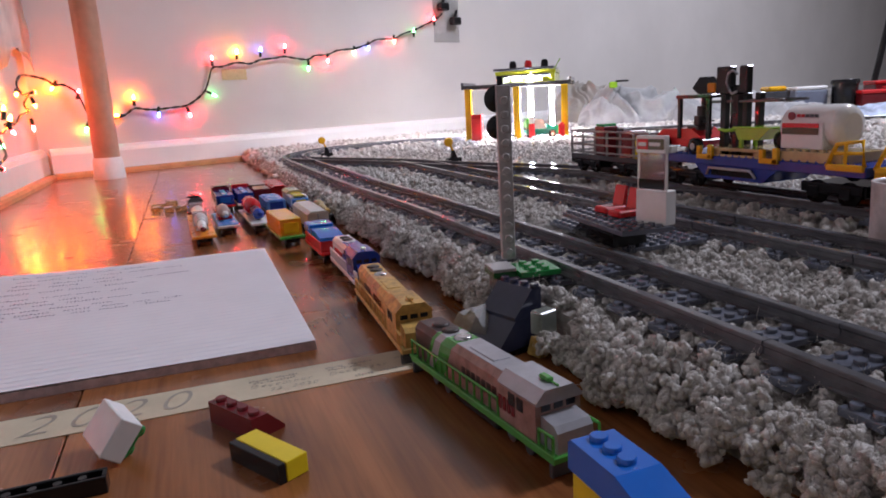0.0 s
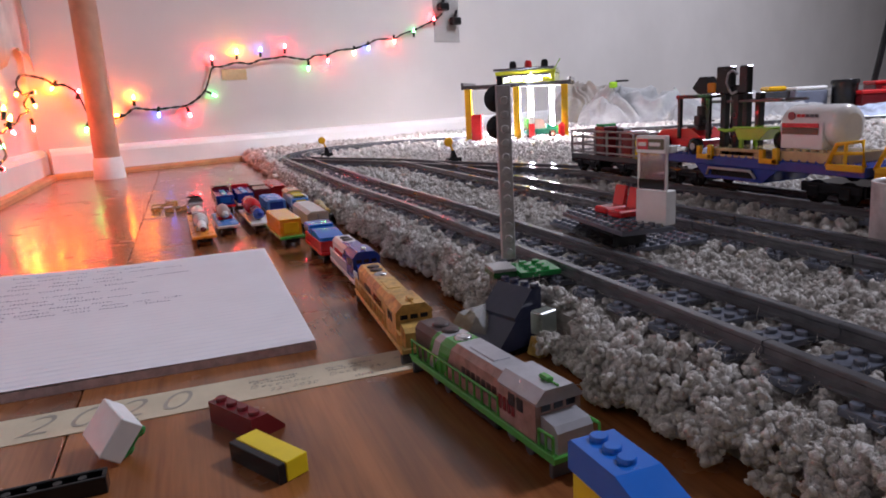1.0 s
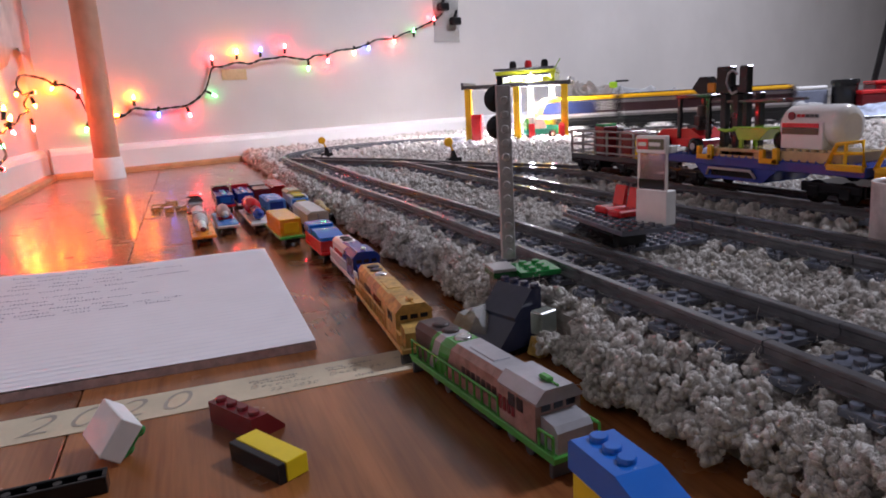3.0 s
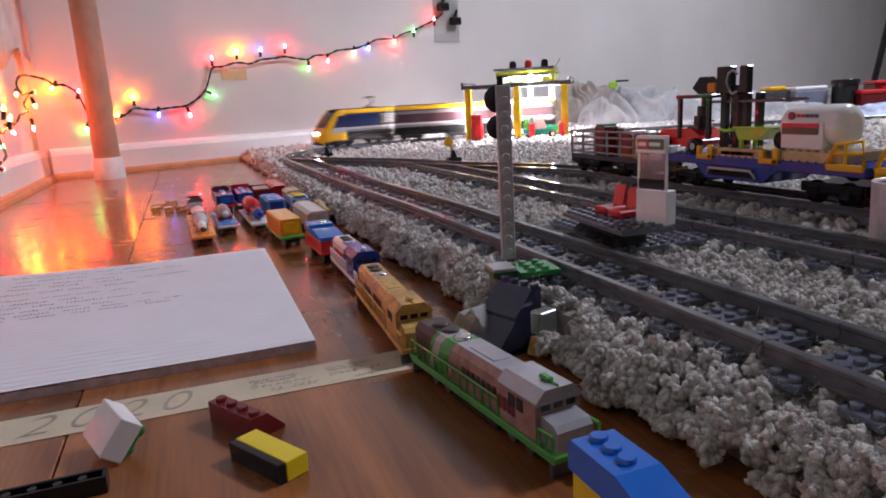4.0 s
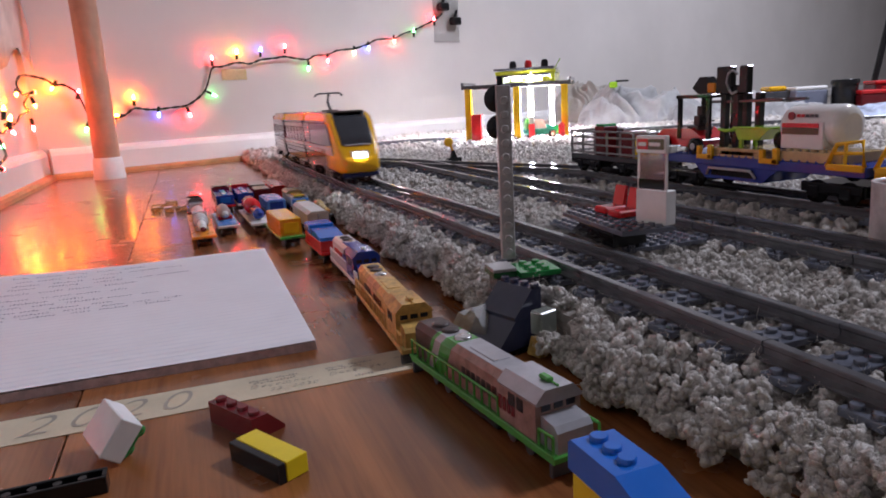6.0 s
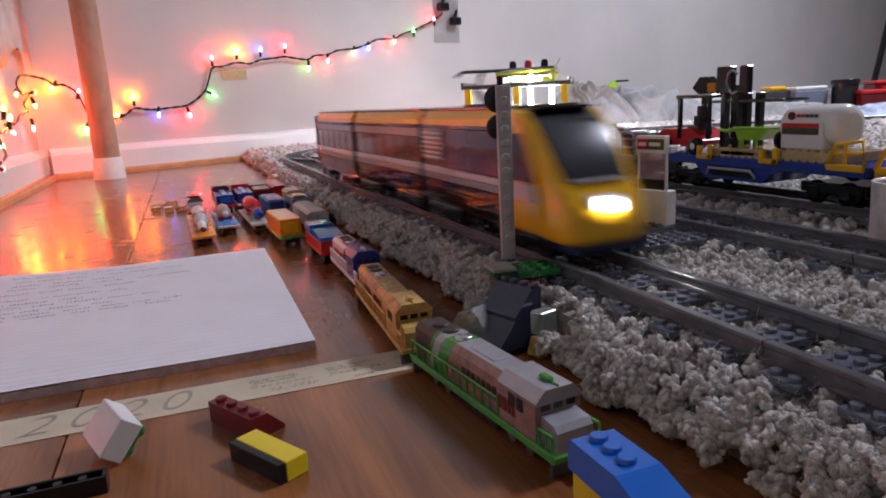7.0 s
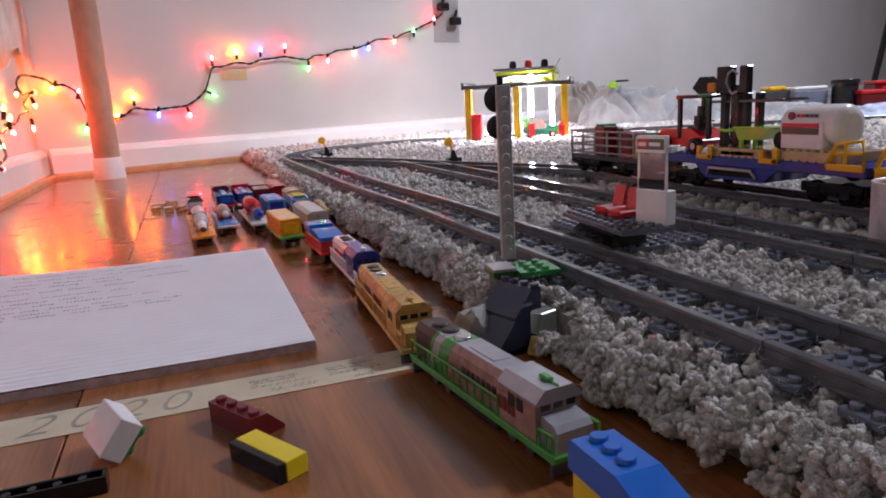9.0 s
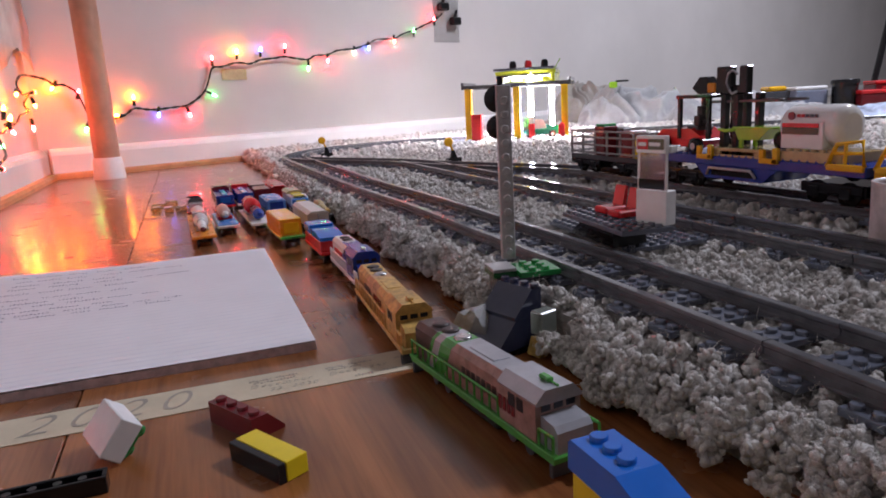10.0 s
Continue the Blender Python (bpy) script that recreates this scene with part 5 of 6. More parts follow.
for k in range(2):
    z0, xs = 0.0150 * k + 0.004, 0.0125 * k
    sl = Build().prism([(-0.0255 + xs, z0), (0.0062, z0), (0.0062, z0 + 0.0148), (-0.0128 + xs, z0 + 0.0148), (-0.0255 + xs, z0 + 0.0018)], -0.0130, 0.0130, "y")
    if k == 1:
        sl.studs((0.0034,), (-0.011, -0.0037, 0.0037, 0.011), z0 + 0.0150, 12)
    part("slope", sl, DNAVY, ramp)
part("footing", Build().box((-0.022, -0.0120, 0.0), (0.0060, 0.0120, 0.004), 0.0004), BLK, ramp)
single("clear_brick", Build().box((-0.006, -0.0040, 0), (0.006, 0.0040, 0.0125), 0.0008), glass("frosted_clear", (0.50, 0.54, 0.48), 0.60, 0.85), pose(-0.0365, -0.2765, 0.0120, 0, 0, 17),
       "clear transparent toy brick against the carpet", "toy brick")
single("clear_wrapper", Build().prism([(-0.020, 0.0), (0.016, 0.0), (0.010, 0.014), (0.002, 0.023), (-0.003, 0.018), (-0.008, 0.019)], -0.006, 0.006, "y"), FILM, pose(-0.0615, -0.2480, 0.0004, 0, 0, -66), "crumpled clear plastic wrapper", "wrapper")
single("toy_stud", Build().box((-0.004, -0.004, 0), (0.004, 0.004, 0.0096), 0.0004).studs((0,), (0,), 0.0096, 12), OCH, pose(-0.0410, -0.2770, 0.0005, 8, 14, 30), "small yellow toy brick half buried in the pile", "toy brick")
for x, y in ((0.087, 0.884), (0.227, 0.501)):
    lv = thing("switch_lever", pose(x, y, 0.027), "black toy switch stand with a yellow lever disc", "switch lever", "switch levers")
    part("stand", Build().box((-0.012, -0.008, 0), (0.012, 0.008, 0.010), 0.001).prism([(-0.006, 0.010), (0.006, 0.010), (0.001, 0.022), (-0.003, 0.022)], -0.003, 0.003, "y"), BLK, lv)
    part("lever", Build().rod((0, 0, 0.018), (-0.006, -0.002, 0.034), 0.0018).turn([(0.0075, -0.002), (0.0075, 0.002)], 16, (-0.008, 0, 0.036), axis="y"), YEL, lv)

# ---- platform with seats and kiosk ----
PLM = pose(0.0695, -0.1820, 0.0, 0, 0, -6.5)
low = thing("base_plate", pose(0.0930, -0.1560, 0.0275, 0, 0, -4), "dark grey studded base plate lying on the carpet", "toy plate")
part("plate", Build().box((-0.024, -0.055, 0.0), (0.036, 0.064, 0.0032), 0.0004).studs([-0.020 + 0.008 * i for i in range(7)], [-0.051 + 0.008 * i for i in range(15)], 0.0032, 8), TIE, low)
plat = thing("station_platform", PLM, "dark grey studded toy station platform", "toy platform")
part("deck", Build().box((-0.0160, -0.0440, 0.0430), (0.0200, 0.0440, 0.0462), 0.0004).studs([-0.012 + 0.008 * i for i in range(4)], [-0.040 + 0.008 * i for i in range(11)], 0.0462, 10), TIE, plat)
part("support", Build().prism([(-0.022, 0.0310), (-0.022, 0.0430), (0.024, 0.0430), (0.041, 0.0310)], -0.010, 0.014, "x"), BLK, plat, "black sloped support")
for y in (0.0165, -0.0030):
    seat = thing("platform_chair", PLM @ pose(0.0130, y, 0.0479, 0, 0, 8), "red plastic toy seat on the platform", "toy seat", "red seats on the platform")
    part("seat", Build().box((-0.014, -0.0070, 0.0), (0.004, 0.0070, 0.0048), 0.0012), RED, seat)
    part("backrest", Build().prism([(0.001, 0.0040), (0.004, 0.0040), (0.0062, 0.0180), (0.0042, 0.0185)], -0.0058, 0.0058, "y"), RED, seat)
kio = thing("ticket_machine", PLM @ pose(0.0150, -0.0335, 0.0463, 0, 0, 19), "white toy ticket kiosk with a clear panel and sign", "toy kiosk")
part("base", Build().box((-0.0020, -0.0085, 0.0), (0.0075, 0.0160, 0.0220), 0.0005), WHT, kio, "white base block")
part("upright", Build().box((-0.0012, -0.0078, 0.0220), (0.0004, -0.0064, 0.0470), 0.0003).box((-0.0012, 0.0138, 0.0220), (0.0006, 0.0156, 0.0470), 0.0003), WHT, kio)
part("panel", Build().box((-0.0014, -0.0064, 0.0222), (-0.0002, 0.0138, 0.0455), 0.0002), glass("rosy_clear", (0.85, 0.62, 0.62), 0.05, 0.85), kio, "clear reddish panel")
part("dark_band", Build().box((-0.0019, -0.0062, 0.0228), (-0.0015, 0.0138, 0.0290), 0), BLK, kio)
part("sign_board", Build().box((-0.0022, -0.0075, 0.0455), (0.0016, 0.0160, 0.0565), 0.0005).box((0.0016, -0.0085, 0.0455), (0.0075, -0.0030, 0.0500), 0.0005), WHT, kio, "white sign board")
part("sign_patch", Build().box((-0.0026, 0.0062, 0.0478), (-0.0022, 0.0146, 0.0545), 0), RED, kio, "red sign patch")
part("sign_patch", Build().box((-0.0026, -0.0062, 0.0478), (-0.0022, 0.0060, 0.0545), 0), plastic("olive_plastic", (0.10, 0.09, 0.04), 0.3), kio, "dark olive sign patch")
part("sign_bars", Build().box((-0.0029, 0.0074, 0.0500), (-0.0026, 0.0134, 0.0523), 0).box((-0.0029, -0.0036, 0.0500), (-0.0026, 0.0050, 0.0523), 0), WHT, kio, "white lettering bars")


# ---- goods wagons on the far track ----
def freight_wheels(ob, ys, half=0.019):
    for y in ys:
        b = Build().box((-half, y - 0.026, 0.006), (half, y + 0.026, 0.0155), 0.0008)
        for s in (-1, 1):
            b.box((s * (half + 0.003), y - 0.027, 0.0085), (s * (half + 0.006), y + 0.027, 0.0165), 0.0010).box((s * (half + 0.0055), y - 0.019, 0.005), (s * (half + 0.0075), y - 0.009, 0.0140), 0.0008).box((s * (half + 0.0055), y + 0.009, 0.005), (s * (half + 0.0075), y + 0.019, 0.0140), 0.0008)
        bo = part("bogie", b, BLK, ob, "black wheel frame")
        for d in (-0.014, 0.014):
            for s in (-1, 1):
                part("wheel", WHEEL_ME, BLK, bo, "", Matrix.Translation((s * 0.0195, y + d, 0.0085)) @ Matrix.Rotation(math.pi / 2, 4, "Z"))


STAKEG = plastic("dull_grey_bars", (0.20, 0.19, 0.19), 0.4, 0.2)
stake = thing("stake_wagon", pose(XC, 0.1080, ZT), "grey barred toy stake wagon with a mixed load", "toy wagon", "goods wagons")
freight_wheels(stake, (-0.044, 0.044))
part("bed", Build().box((-0.026, -0.078, 0.0155), (0.026, 0.078, 0.0215), 0.0008), DGR, stake, "dark grey bed")
for s in (-1, 1):
    for i in range(7):
        part("stake", Build().box((s * 0.0245, -0.076 + i * 0.0253 - 0.0014, 0.0215), (s * 0.0265, -0.076 + i * 0.0253 + 0.0014, 0.0500), 0.0003), STAKEG, stake)
    for z in (0.0235, 0.0325, 0.0415, 0.0485):
        part("side_rail", Build().box((s * 0.0240, -0.078, z), (s * 0.0270, 0.078, z + 0.0022), 0.0003), STAKEG, stake)
        part("end_rail", Build().box((-0.0240, s * 0.0762, z), (0.0240, s * 0.0782, z + 0.0022), 0.0003), STAKEG, stake)
for x in (-0.016, 0.016):
    part("buffer", Build().rod((x, 0.078, 0.013), (x, 0.085, 0.013), 0.0045, 0.0055, 14), BLK, stake)
for x, y, w, h, m, nm in ((-0.006, 0.030, 0.010, 0.036, GRN, "green"), (0.004, -0.010, 0.012, 0.028, DRED, "dark red"), (-0.004, -0.045, 0.010, 0.022, LEM, "yellow"), (0.005, 0.009, 0.007, 0.030, BRN, "brown")):
    cr = thing("crate", pose(XC + x, 0.1080 + y, ZT + 0.0216), nm + " toy crate loaded in the stake wagon", "toy crate", "crates in the stake wagon")
    part("box", Build().box((-w, -w, 0), (w, w, h - 0.003), 0.0006), m if nm != "green" else DRED, cr)
    part("lid", Build().box((-w * 0.9, -w * 0.9, h - 0.003), (w * 0.9, w * 0.9, h), 0.0008), m, cr)

flat = thing("flat_wagon", pose(XC, -0.1040, ZT), "blue toy flat wagon with tan deck and yellow railings", "toy wagon", "goods wagons")
freight_wheels(flat, (-0.084, 0.080))
part("bed", Build().box((-0.026, -0.114, 0.0225), (0.026, 0.112, 0.0310), 0.0008)
     .prism([(-0.034, 0.0225), (-0.018, 0.0105), (0.050, 0.0105), (0.064, 0.0225)], -0.0255, 0.0255, "x").studs((-0.022,), [-0.110 + 0.008 * i for i in range(28)], 0.0310, 8), RBLU, flat, "deep blue bed")
part("side_recess", Build().box((-0.0262, -0.008, 0.0135), (-0.0254, 0.042, 0.0205), 0.0002), BLK, flat)
part("side_loop", Build().tube([(-0.0265, -0.012, 0.0140), (-0.029, -0.008, 0.0205), (-0.029, 0.042, 0.0205), (-0.0265, 0.047, 0.0140)], 0.0013), GRY, flat, "light grey hand loop")
part("pallet", Build().box((-0.024, -0.016, 0.0310), (0.022, 0.048, 0.0330), 0.0004).box((-0.024, -0.016, 0.0360), (0.022, 0.048, 0.0390), 0.0006).box((-0.022, -0.014, 0.0330), (-0.006, -0.004, 0.0360), 0.0002)
     .box((-0.022, 0.036, 0.0330), (-0.006, 0.046, 0.0360), 0.0002).box((0.004, -0.014, 0.0330), (0.018, 0.046, 0.0360), 0.0002), TAN, flat, "tan deck boards")
part("saddle", Build().box((-0.024, -0.092, 0.0310), (0.022, -0.034, 0.0395), 0.0006).studs((-0.020, -0.012), [-0.088 + 0.008 * i for i in range(7)], 0.0395, 8), TAN, flat, "tan studded saddle")
for y in (0.050, -0.026):
    part("bracket", Build().box((-0.0285, y - 0.010, 0.0280), (-0.0240, y + 0.010, 0.0325), 0.0006).box((-0.0285, y - 0.010, 0.0280), (-0.0245, y - 0.004, 0.0415), 0.0008)
         .box((-0.0285, y + 0.005, 0.0325), (-0.0245, y + 0.010, 0.0400), 0.0006), YEL, flat, "yellow side bracket")


def tube_rail(ob, y0, y1):
    part("railing", Build().tube([(-0.027, y1, 0.030), (-0.027, y1 - 0.008, 0.047), (-0.027, y0 + 0.002, 0.0500), (-0.027, y0, 0.031)], 0.0017)
         .rod((-0.027, y1 - 0.005, 0.040), (-0.027, y0 + 0.001, 0.041), 0.0013, n=8).rod((-0.027, (y0 + y1) / 2, 0.030), (-0.027, (y0 + y1) / 2, 0.049), 0.0014, n=8)
         .box((-0.0285, y0, 0.0270), (-0.0240, y1, 0.0320), 0.0006), YEL, ob, "yellow tubular railing")


tube_rail(flat, -0.113, -0.082)
rear = thing("yellow_wagon", pose(XC, -0.3100, ZT), "yellow railed toy wagon behind the flat wagon", "toy wagon", "goods wagons")
freight_wheels(rear, (-0.050, 0.052))
part("bed", Build().box((-0.026, -0.088, 0.0225), (0.026, 0.086, 0.0310), 0.0008), YEL, rear, "yellow bed")
tube_rail(rear, 0.044, 0.084)
tube_rail(rear, -0.010, 0.032)

tank = thing("tank", pose(XC, -0.1560, ZT + 0.0412), "white toy fuel tank with red and green stripes", "toy tank")
part("vessel", Build().turn([(0.010, -0.0290), (0.0140, -0.0280), (0.0168, -0.0245), (0.0174, -0.0225), (0.0174, 0.0225), (0.0168, 0.0245), (0.0140, 0.0280), (0.010, 0.0290)], 40, (0, 0, 0.0174), axis="y"), WHT, tank, "white plastic cylinder")
part("cradle", Build().box((-0.0180, -0.018, 0.0), (0.0170, 0.022, 0.0120), 0.0006), WHT, tank, "white cradle block")
part("stripe", Build().box((-0.0194, -0.014, 0.0170), (-0.0188, 0.021, 0.0205), 0.0001), RED, tank, "red stripe")
part("stripe", Build().box((-0.0194, -0.014, 0.0115), (-0.0188, 0.021, 0.0167), 0.0001), plastic("olive_stripe", (0.06, 0.07, 0.03), 0.3), tank, "dark green stripe")
part("panel", Build().box((-0.0188, -0.018, 0.0), (-0.0180, 0.022, 0.0215), 0.0003), WHT, tank)
part("emblem", Build().turn([(0.0034, -0.0005), (0.0034, 0.0005)], 16, (-0.0168, 0.014, 0.0262), axis="x"), DRED, tank, "dark red round emblem")
for i in range(5):
    part("emblem_bar", Build().box((-0.0172, 0.006 - i * 0.0042, 0.0250), (-0.0160, 0.0090 - i * 0.0042, 0.0276), 0.0002), RED if i < 2 else DGR, tank, "lettering bar")

FZ = ZT + 0.0312
fork = thing("forklift", pose(XC - 0.004, -0.0210, FZ), "red toy forklift with black mast on the flat wagon", "toy forklift")
part("body", Build().box((-0.016, -0.022, 0.006), (0.016, 0.010, 0.014), 0.001).prism([(-0.020, 0.008), (-0.021, 0.015), (-0.004, 0.024), (0.038, 0.023), (0.048, 0.016), (0.044, 0.007)], -0.015, 0.015, "x"), RED, fork, "red body and counterweight")
for y in (-0.016, 0.030):
    for s in (-1, 1):
        w = part("wheel", Build().turn([(0.005, -0.004), (0.0078, -0.003), (0.0078, 0.003), (0.005, 0.004)], 16, (s * 0.019, y, 0.0078), axis="x"), BLK, fork)
        part("hub", Build().turn([(0.0035, -0.0043), (0.0035, 0.0043)], 10, (s * 0.019, y, 0.0078), axis="x"), GRY, w)
for y in (0.012, -0.028):
    for s in (-1, 1):
        part("canopy_post", Build().box((s * 0.013, y - 0.0024, 0.014), (s * 0.0165, y + 0.0024, 0.0540), 0.0005), BLK, fork)
part("canopy", Build().box((-0.0175, -0.034, 0.0530), (0.0175, 0.016, 0.0565), 0.0008), BLK, fork, "black overhead canopy")
part("engine_hood", Build().box((-0.010, -0.008, 0.014), (0.010, 0.008, 0.026), 0.001), BRN, fork)
part("steering_column", Build().rod((0, -0.016, 0.014), (0, -0.012, 0.030), 0.0015).turn([(0.006, 0.030), (0.006, 0.0315)], 14, (0, -0.011, 0)), BLK, fork)
for y in (-0.047, -0.062):
    for x in (-0.016, 0.010):
        part("mast_rail", Build().box((x, y - 0.0034, 0.002), (x + 0.006, y + 0.0034, 0.0560), 0.0006), BLK, fork, "black mast rail")
part("mast_head", Build().box((-0.0165, -0.0555, 0.056), (-0.009, -0.038, 0.0805), 0.0008).box((-0.0165, -0.0750, 0.056), (-0.009, -0.0655, 0.0800), 0.0008).box((-0.014, -0.0655, 0.056), (-0.010, -0.0555, 0.0635), 0.0004), BLK, fork, "glossy black mast head")
part("hose", Build().tube([(-0.0175, -0.0560, 0.059), (-0.019, -0.0535, 0.066), (-0.019, -0.0555, 0.074), (-0.018, -0.0600, 0.0765), (-0.017, -0.0645, 0.073)], 0.0011).tube(
    [(-0.0175, -0.0560, 0.059), (-0.018, -0.0600, 0.0560), (-0.017, -0.0645, 0.058)], 0.0011), GRY, fork, "grey looped hose")
part("fork_arm", Build().box((-0.015, -0.113, 0.0480), (-0.011, -0.030, 0.0505), 0.0005).box((0.011, -0.113, 0.0480), (0.015, -0.030, 0.0505), 0.0005), DGR, fork, "dark grey raised fork")
single("driver_figure", Build().box((-0.007, -0.004, 0), (0.007, 0.004, 0.010), 0.001).rod((0, 0, 0.010), (0, 0, 0.019), 0.0048, 0.0046, 14), BRN, pose(XC - 0.004, -0.0230, FZ + 0.0261), "plain brown toy figure in the forklift", "toy figure")
cb = thing("load_piece", pose(XC - 0.012, -0.0430, FZ + 0.0567, 0, 0, 12), "black and orange toy part lying on the forklift canopy", "toy part")
part("block", Build().prism([(0.010, 0.0), (0.017, 0.006), (0.009, 0.016), (0.002, 0.016), (-0.010, 0.004), (-0.008, 0.0)], -0.005, 0.008, "x"), BLK, cb)
part("insert", Build().box((-0.0075, -0.010, 0.001), (-0.0052, -0.0010, 0.010), 0.001), ORG, cb, "orange insert")

bar = thing("wheelbarrow", pose(XC - 0.012, -0.1020, ZT + 0.0392), "lime green toy wheelbarrow on the flat wagon", "toy wheelbarrow")
part("tray", Build().prism([(-0.022, 0.0180), (0.0185, 0.0180), (0.013, 0.0075), (-0.010, 0.0075)], -0.009, 0.009, "x"), LIME, bar)
part("rim", Build().box((-0.0102, -0.025, 0.0172), (0.0102, 0.020, 0.0190), 0.0006), LIME, bar)
for s in (-1, 1):
    part("handle", Build().tube([(s * 0.008, 0.016, 0.0165), (s * 0.010, 0.028, 0.0150), (s * 0.010, 0.036, 0.0165)], 0.0015), LIME, bar)
    part("leg", Build().box((s * 0.008 - 0.0012, 0.008, 0.0), (s * 0.008 + 0.0012, 0.012, 0.0085), 0.0004), LIME, bar)
w = part("wheel", Build().turn([(0.004, -0.003), (0.0075, -0.0025), (0.0075, 0.0025), (0.004, 0.003)], 16, (0, -0.0275, 0.0076), axis="x"), BLK, bar)

can = thing("paint_pot", pose(0.2230, -0.2814, 0.0275), "white plastic pot with a dark smear beside the tracks", "pot")
part("wall", Build().turn([(0.0205, 0.0), (0.0215, 0.002), (0.0222, 0.0375), (0.0228, 0.0390), (0.0215, 0.0395), (0.0205, 0.0370), (0.0198, 0.004)], 32), surface("dirty_white_plastic", (0.58, 0.54, 0.53), 0.35, vary=0.3, scale=70), can)
part("contents", Build().turn([(0.0202, 0.026), (0.0204, 0.030), (0.0203, 0.031)], 28), DRED, can, "dark red contents")

# ---- heap of bedding and things behind the loop ----
CLOTH = surface("grey_cotton", (0.34, 0.34, 0.34), 0.9, vary=0.22, scale=18, fine=800, relief=0.5, sheen=0.2)
GCL = surface("beige_cotton", (0.30, 0.28, 0.25), 0.9, vary=0.2, scale=18, fine=800, relief=0.5)


def heap(name, at, length, width, height, seed, material, label, n=(130, 66)):
    b, v = Build(), []
    for j in range(n[1] + 1):
        for i in range(n[0] + 1):
            u, w = i / n[0], j / n[1]
            env = (math.sin(math.pi * min(1, w * 1.02)) ** 0.55) * (math.sin(math.pi * u) ** 0.35)
            q = Vector((u * length * 9 + seed, w * width * 9, seed * 0.37))
            big = noise.noise(q * 0.9) * 0.45 + 0.75
            warp = Vector((noise.noise(q * 1.1 + Vector((5, 1, 2))), noise.noise(q * 1.1 + Vector((1, 7, 3))), 0)) * 0.9
            fold = 1 - math.sqrt(noise.noise((q + warp * 1.2) * 0.85 + Vector((0, 0, 9))) ** 2 + 0.0025) * 2.9
            fine = 1 - math.sqrt(noise.noise((q + warp * 1.5) * 2.6) ** 2 + 0.0020) * 2.4
            z = height * env * (big * 0.58 + 0.40 * fold + 0.13 * fine)
            v.append((u * length + 0.05 * fold * env * 0.3, w * width, max(0.0, z)))
    k = n[0] + 1
    b.put(v, [(j * k + i, j * k + i + 1, (j + 1) * k + i + 1, (j + 1) * k + i) for j in range(n[1]) for i in range(n[0])], True)
    return single(name, b, material, at, label, "bedding")


ha = math.degrees(math.atan2(HEAD.y, HEAD.x))
heap("duvet", pose(0.985, 1.335, 0.024, 0, 0, ha - 8), 0.40, 0.34, 0.150, 3.1, CLOTH, "crumpled pale grey duvet heaped on the carpet")
heap("beige_blanket", pose(1.020, 1.560, 0.024, 0, 0, ha), 0.26, 0.20, 0.170, 8.4, GCL, "crumpled beige blanket behind the duvet")
heap("grey_blanket", pose(1.300, 1.160, 0.024, 0, 0, ha - 4), 0.42, 0.30, 0.085, 5.7, CLOTH, "low crumpled grey blanket on the carpet")
heap("striped_cloth", pose(1.36, 0.70, 0.024, 0, 0, ha), 0.36, 0.20, 0.050, 2.2, surface("blue_white_cotton", (0.40, 0.46, 0.58), 0.9, vary=0.6, scale=30, fine=700), "crumpled blue and white cloth")


def away(x, y, turn=0):
    return pose(x, y, 0.027, 0, 0, ha + turn)


single("black_bag", Build().ball((0, 0, 0.034), 0.066, 20, 12, (1.15, 0.7, 0.55)).ball((-0.03, 0.01, 0.062), 0.030, 14, 8, (1.3, 0.8, 0.6)), BLK, away(1.555, 1.210), "black soft bag on the carpet", "bag")
cr = thing("storage_crate", away(1.625, 1.150), "dark grey crate with a yellow lid", "crate")
part("box", Build().box((-0.065, -0.05, 0), (0.065, 0.05, 0.075), 0.003), DGR, cr)
part("lid", Build().box((-0.038, -0.040, 0.0752), (0.018, 0.040, 0.091), 0.005), YEL, cr, "yellow lid")
bx = thing("storage_box", away(1.675, 1.087, 4), "grey-blue box with a bright white tray on it", "box")
part("box", Build().box((-0.050, -0.05, 0), (0.050, 0.05, 0.074), 0.003), surface("grey_blue_card", (0.16, 0.18, 0.24), 0.6), bx)
part("tray", Build().box((-0.052, -0.050, 0.0745), (0.050, 0.050, 0.086), 0.004), WHT, bx, "white tray")
cn = thing("black_canister", away(1.745, 1.000), "black round canister with a lid", "canister")
part("drum", Build().turn([(0.035, 0), (0.037, 0.004), (0.037, 0.086)], 28), BLK, cn)
part("lid", Build().turn([(0.040, 0.086), (0.041, 0.096), (0.037, 0.101)], 28), BLK, cn)
for x, y, h, t in ((1.800, 0.952, 0.066, 6), (1.880, 0.905, 0.074, -8), (1.910, 0.990, 0.092, 3)):
    rbx = thing("red_box", away(x, y, t), "dark red box behind the railway", "box", "red boxes")
    part("box", Build().box((-0.050, -0.035, 0), (0.050, 0.035, h - 0.012), 0.002), DRED, rbx)
    part("lid", Build().box((-0.052, -0.037, h - 0.012), (0.052, 0.037, h), 0.003), RED, rbx, "red lid")
st = thing("lamp_stand", away(1.887, 1.026), "thin dark metal stand on the carpet", "stand")
part("foot", Build().turn([(0.07, 0), (0.07, 0.006), (0.018, 0.014)], 24), BLK, st)
part("rod", Build().rod((0, 0, 0.012), (0.270, 0.06, 1.5), 0.0095, 0.0095, 16), BLK, st)
gs = thing("toy_tool", pose(1.13, 1.345, 0.1415, 0, 0, ha), "lime and black toy tool lying on the duvet", "toy tool")
part("handle", Build().box((-0.010, -0.006, 0), (0.016, 0.006, 0.020), 0.003), LIME, gs)
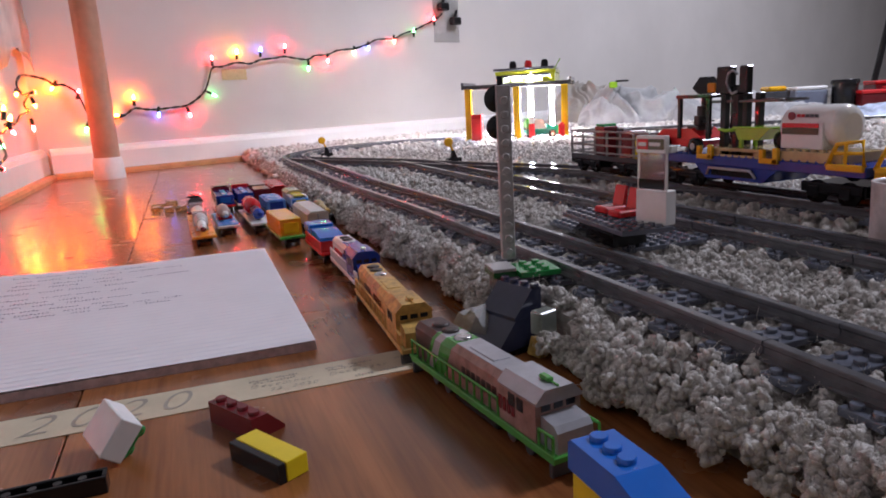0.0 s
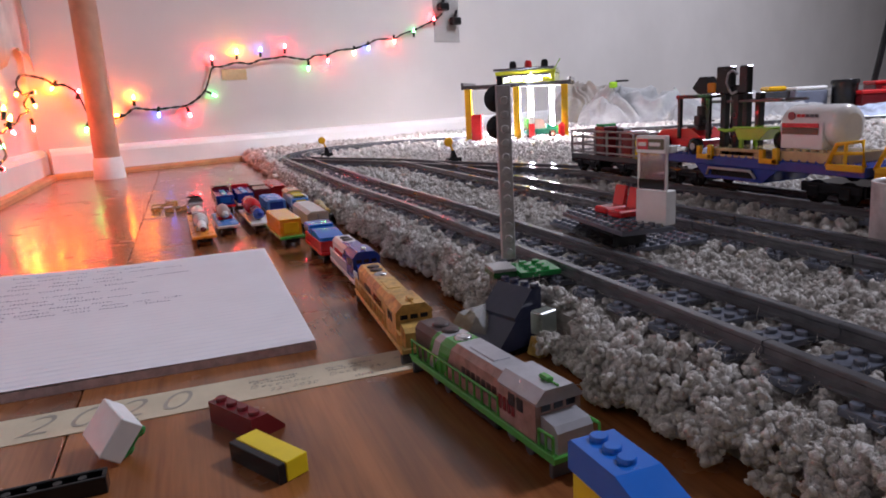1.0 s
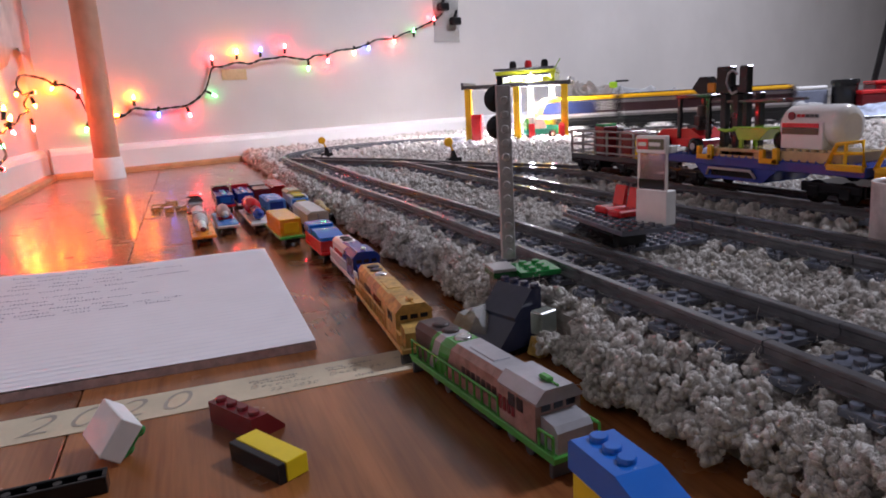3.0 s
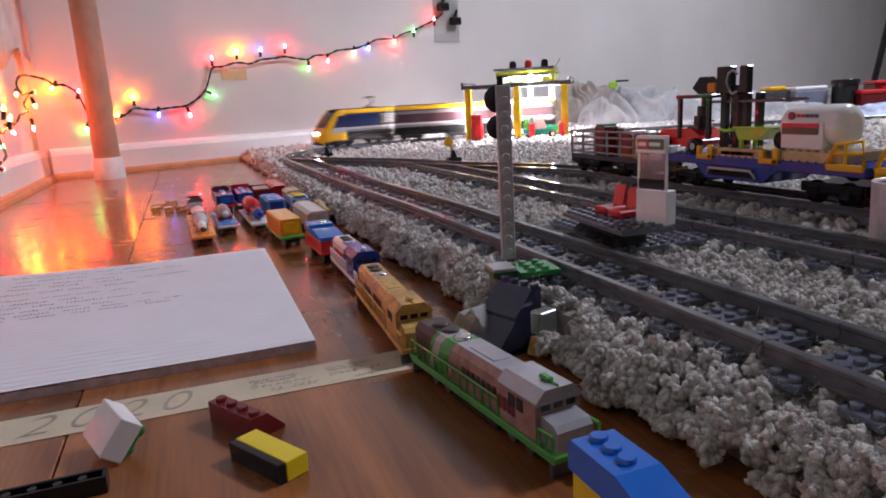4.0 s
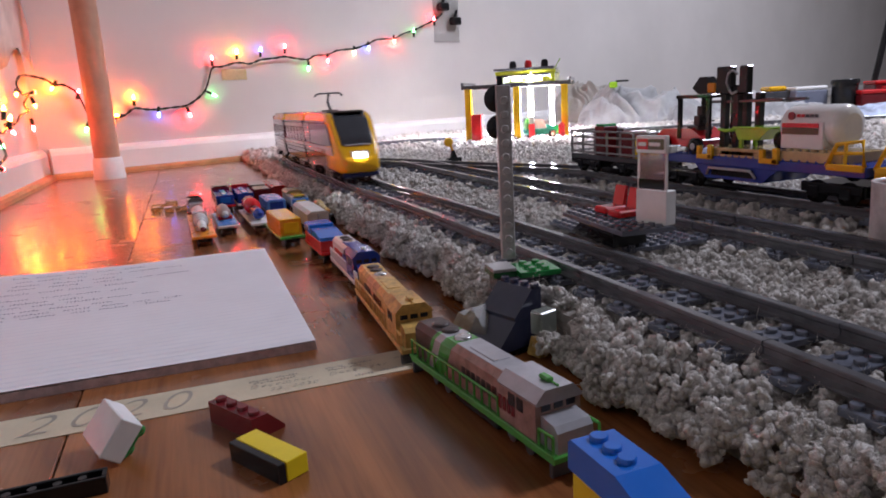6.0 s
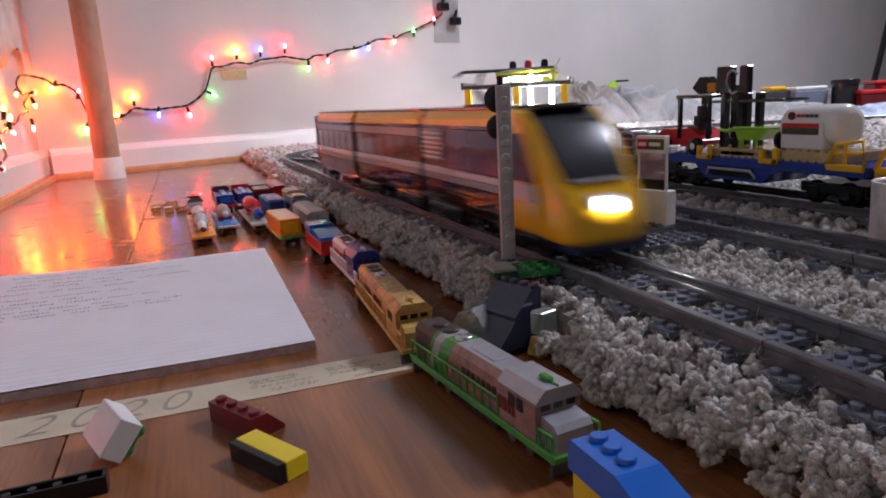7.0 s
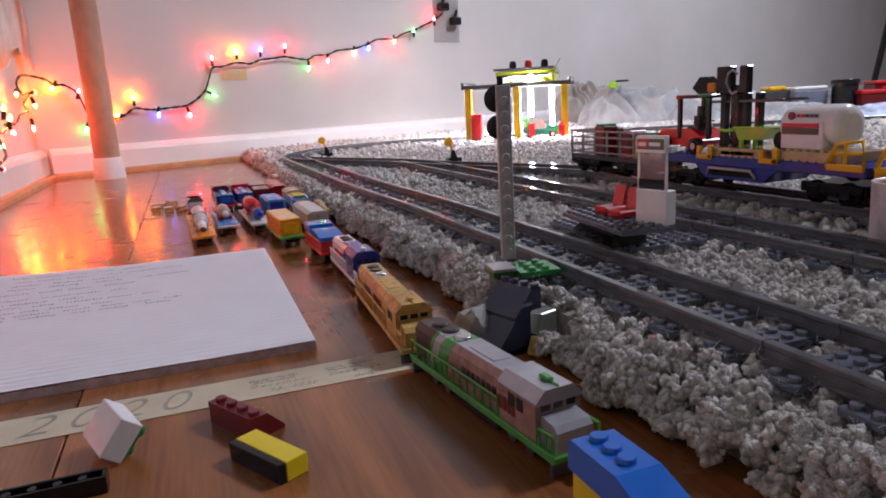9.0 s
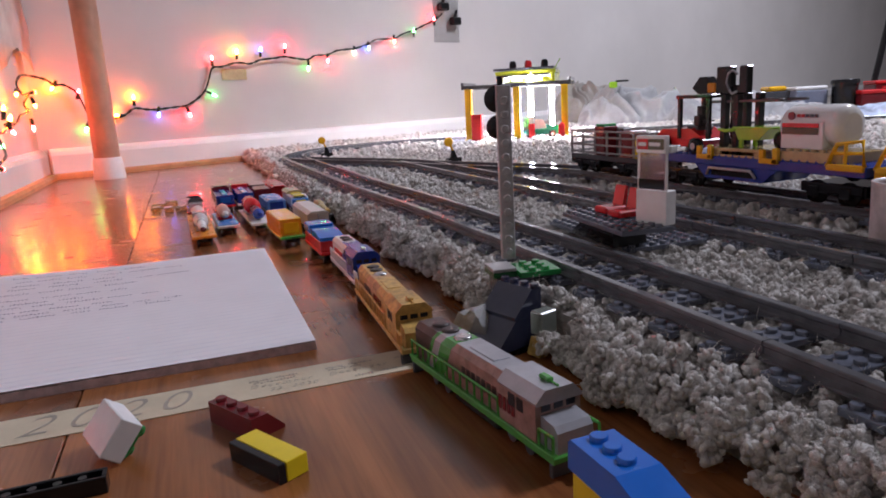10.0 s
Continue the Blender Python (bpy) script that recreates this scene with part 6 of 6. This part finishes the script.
part("blade", Build().box((0.010, -0.005, 0.018), (0.052, 0.005, 0.024), 0.002), BLK, gs)

# clear yellow scraps on the floor
scr = random.Random(11)
AMB = glass("clear_amber", (0.95, 0.72, 0.30), 0.08, 0.9)
for k in range(5):
    single("clear_scrap", Build().box((-0.010, -0.006, 0), (0.010, 0.006, 0.005 + 0.004 * scr.random()), 0.0012), AMB,
           pose(-0.245 + 0.017 * (k % 3) + scr.uniform(-0.004, 0.004), 0.455 + 0.05 * (k // 3) + scr.uniform(-0.012, 0.012), 0.0003, 0, 0, scr.uniform(0, 180)), "clear amber plastic scrap on the floor", "scrap", "amber scraps")


# ---- what moves ----
# seconds, and metres of the headlights past the start of the bend, measured back along the loop
RUN = [(0.0, 2.74), (1.0, 2.09), (2.1, 1.385), (2.7, 1.022), (3.3, 0.674), (3.8, 0.378), (4.0, 0.266), (4.3, 0.150), (4.6, 0.055), (4.8, -0.004), (5.0, -0.085), (5.2, -0.174),
       (5.5, -0.312), (5.7, -0.398), (6.3, -0.700), (6.8, -0.965), (7.0, -1.078), (7.3, -1.246), (7.9, -1.595), (8.2, -1.766), (10.0, -2.795)]


def run_at(t):
    for (a, p), (b, q) in zip(RUN, RUN[1:]):
        if t <= b:
            return p + (q - p) * (t - a) / (b - a)
    return RUN[-1][1]


def car_pose(head, front, back):
    """Pose of a car whose bogies stand front and back metres behind the headlights."""
    p, a = line_at(head + front)
    q, b = line_at(head + back)
    m, d = (p + q) / 2, p - q
    return Matrix.Translation((m.x, m.y, ZT)) @ Matrix.Rotation(math.atan2(d.y, d.x), 4, "Z")


def motions():
    steps = [0.1 * i for i in range(101)]
    # headlights sit 0.113 ahead of the engine's middle
    walk(front_car, [(t, car_pose(run_at(t), 0.113 - 0.060, 0.113 + 0.060)) for t in steps])
    walk(mid_car, [(t, car_pose(run_at(t), 0.335 - 0.062, 0.335 + 0.062)) for t in steps])
    walk(end_car, [(t, car_pose(run_at(t), 0.545 - 0.062, 0.545 + 0.062)) for t in steps])


motions()
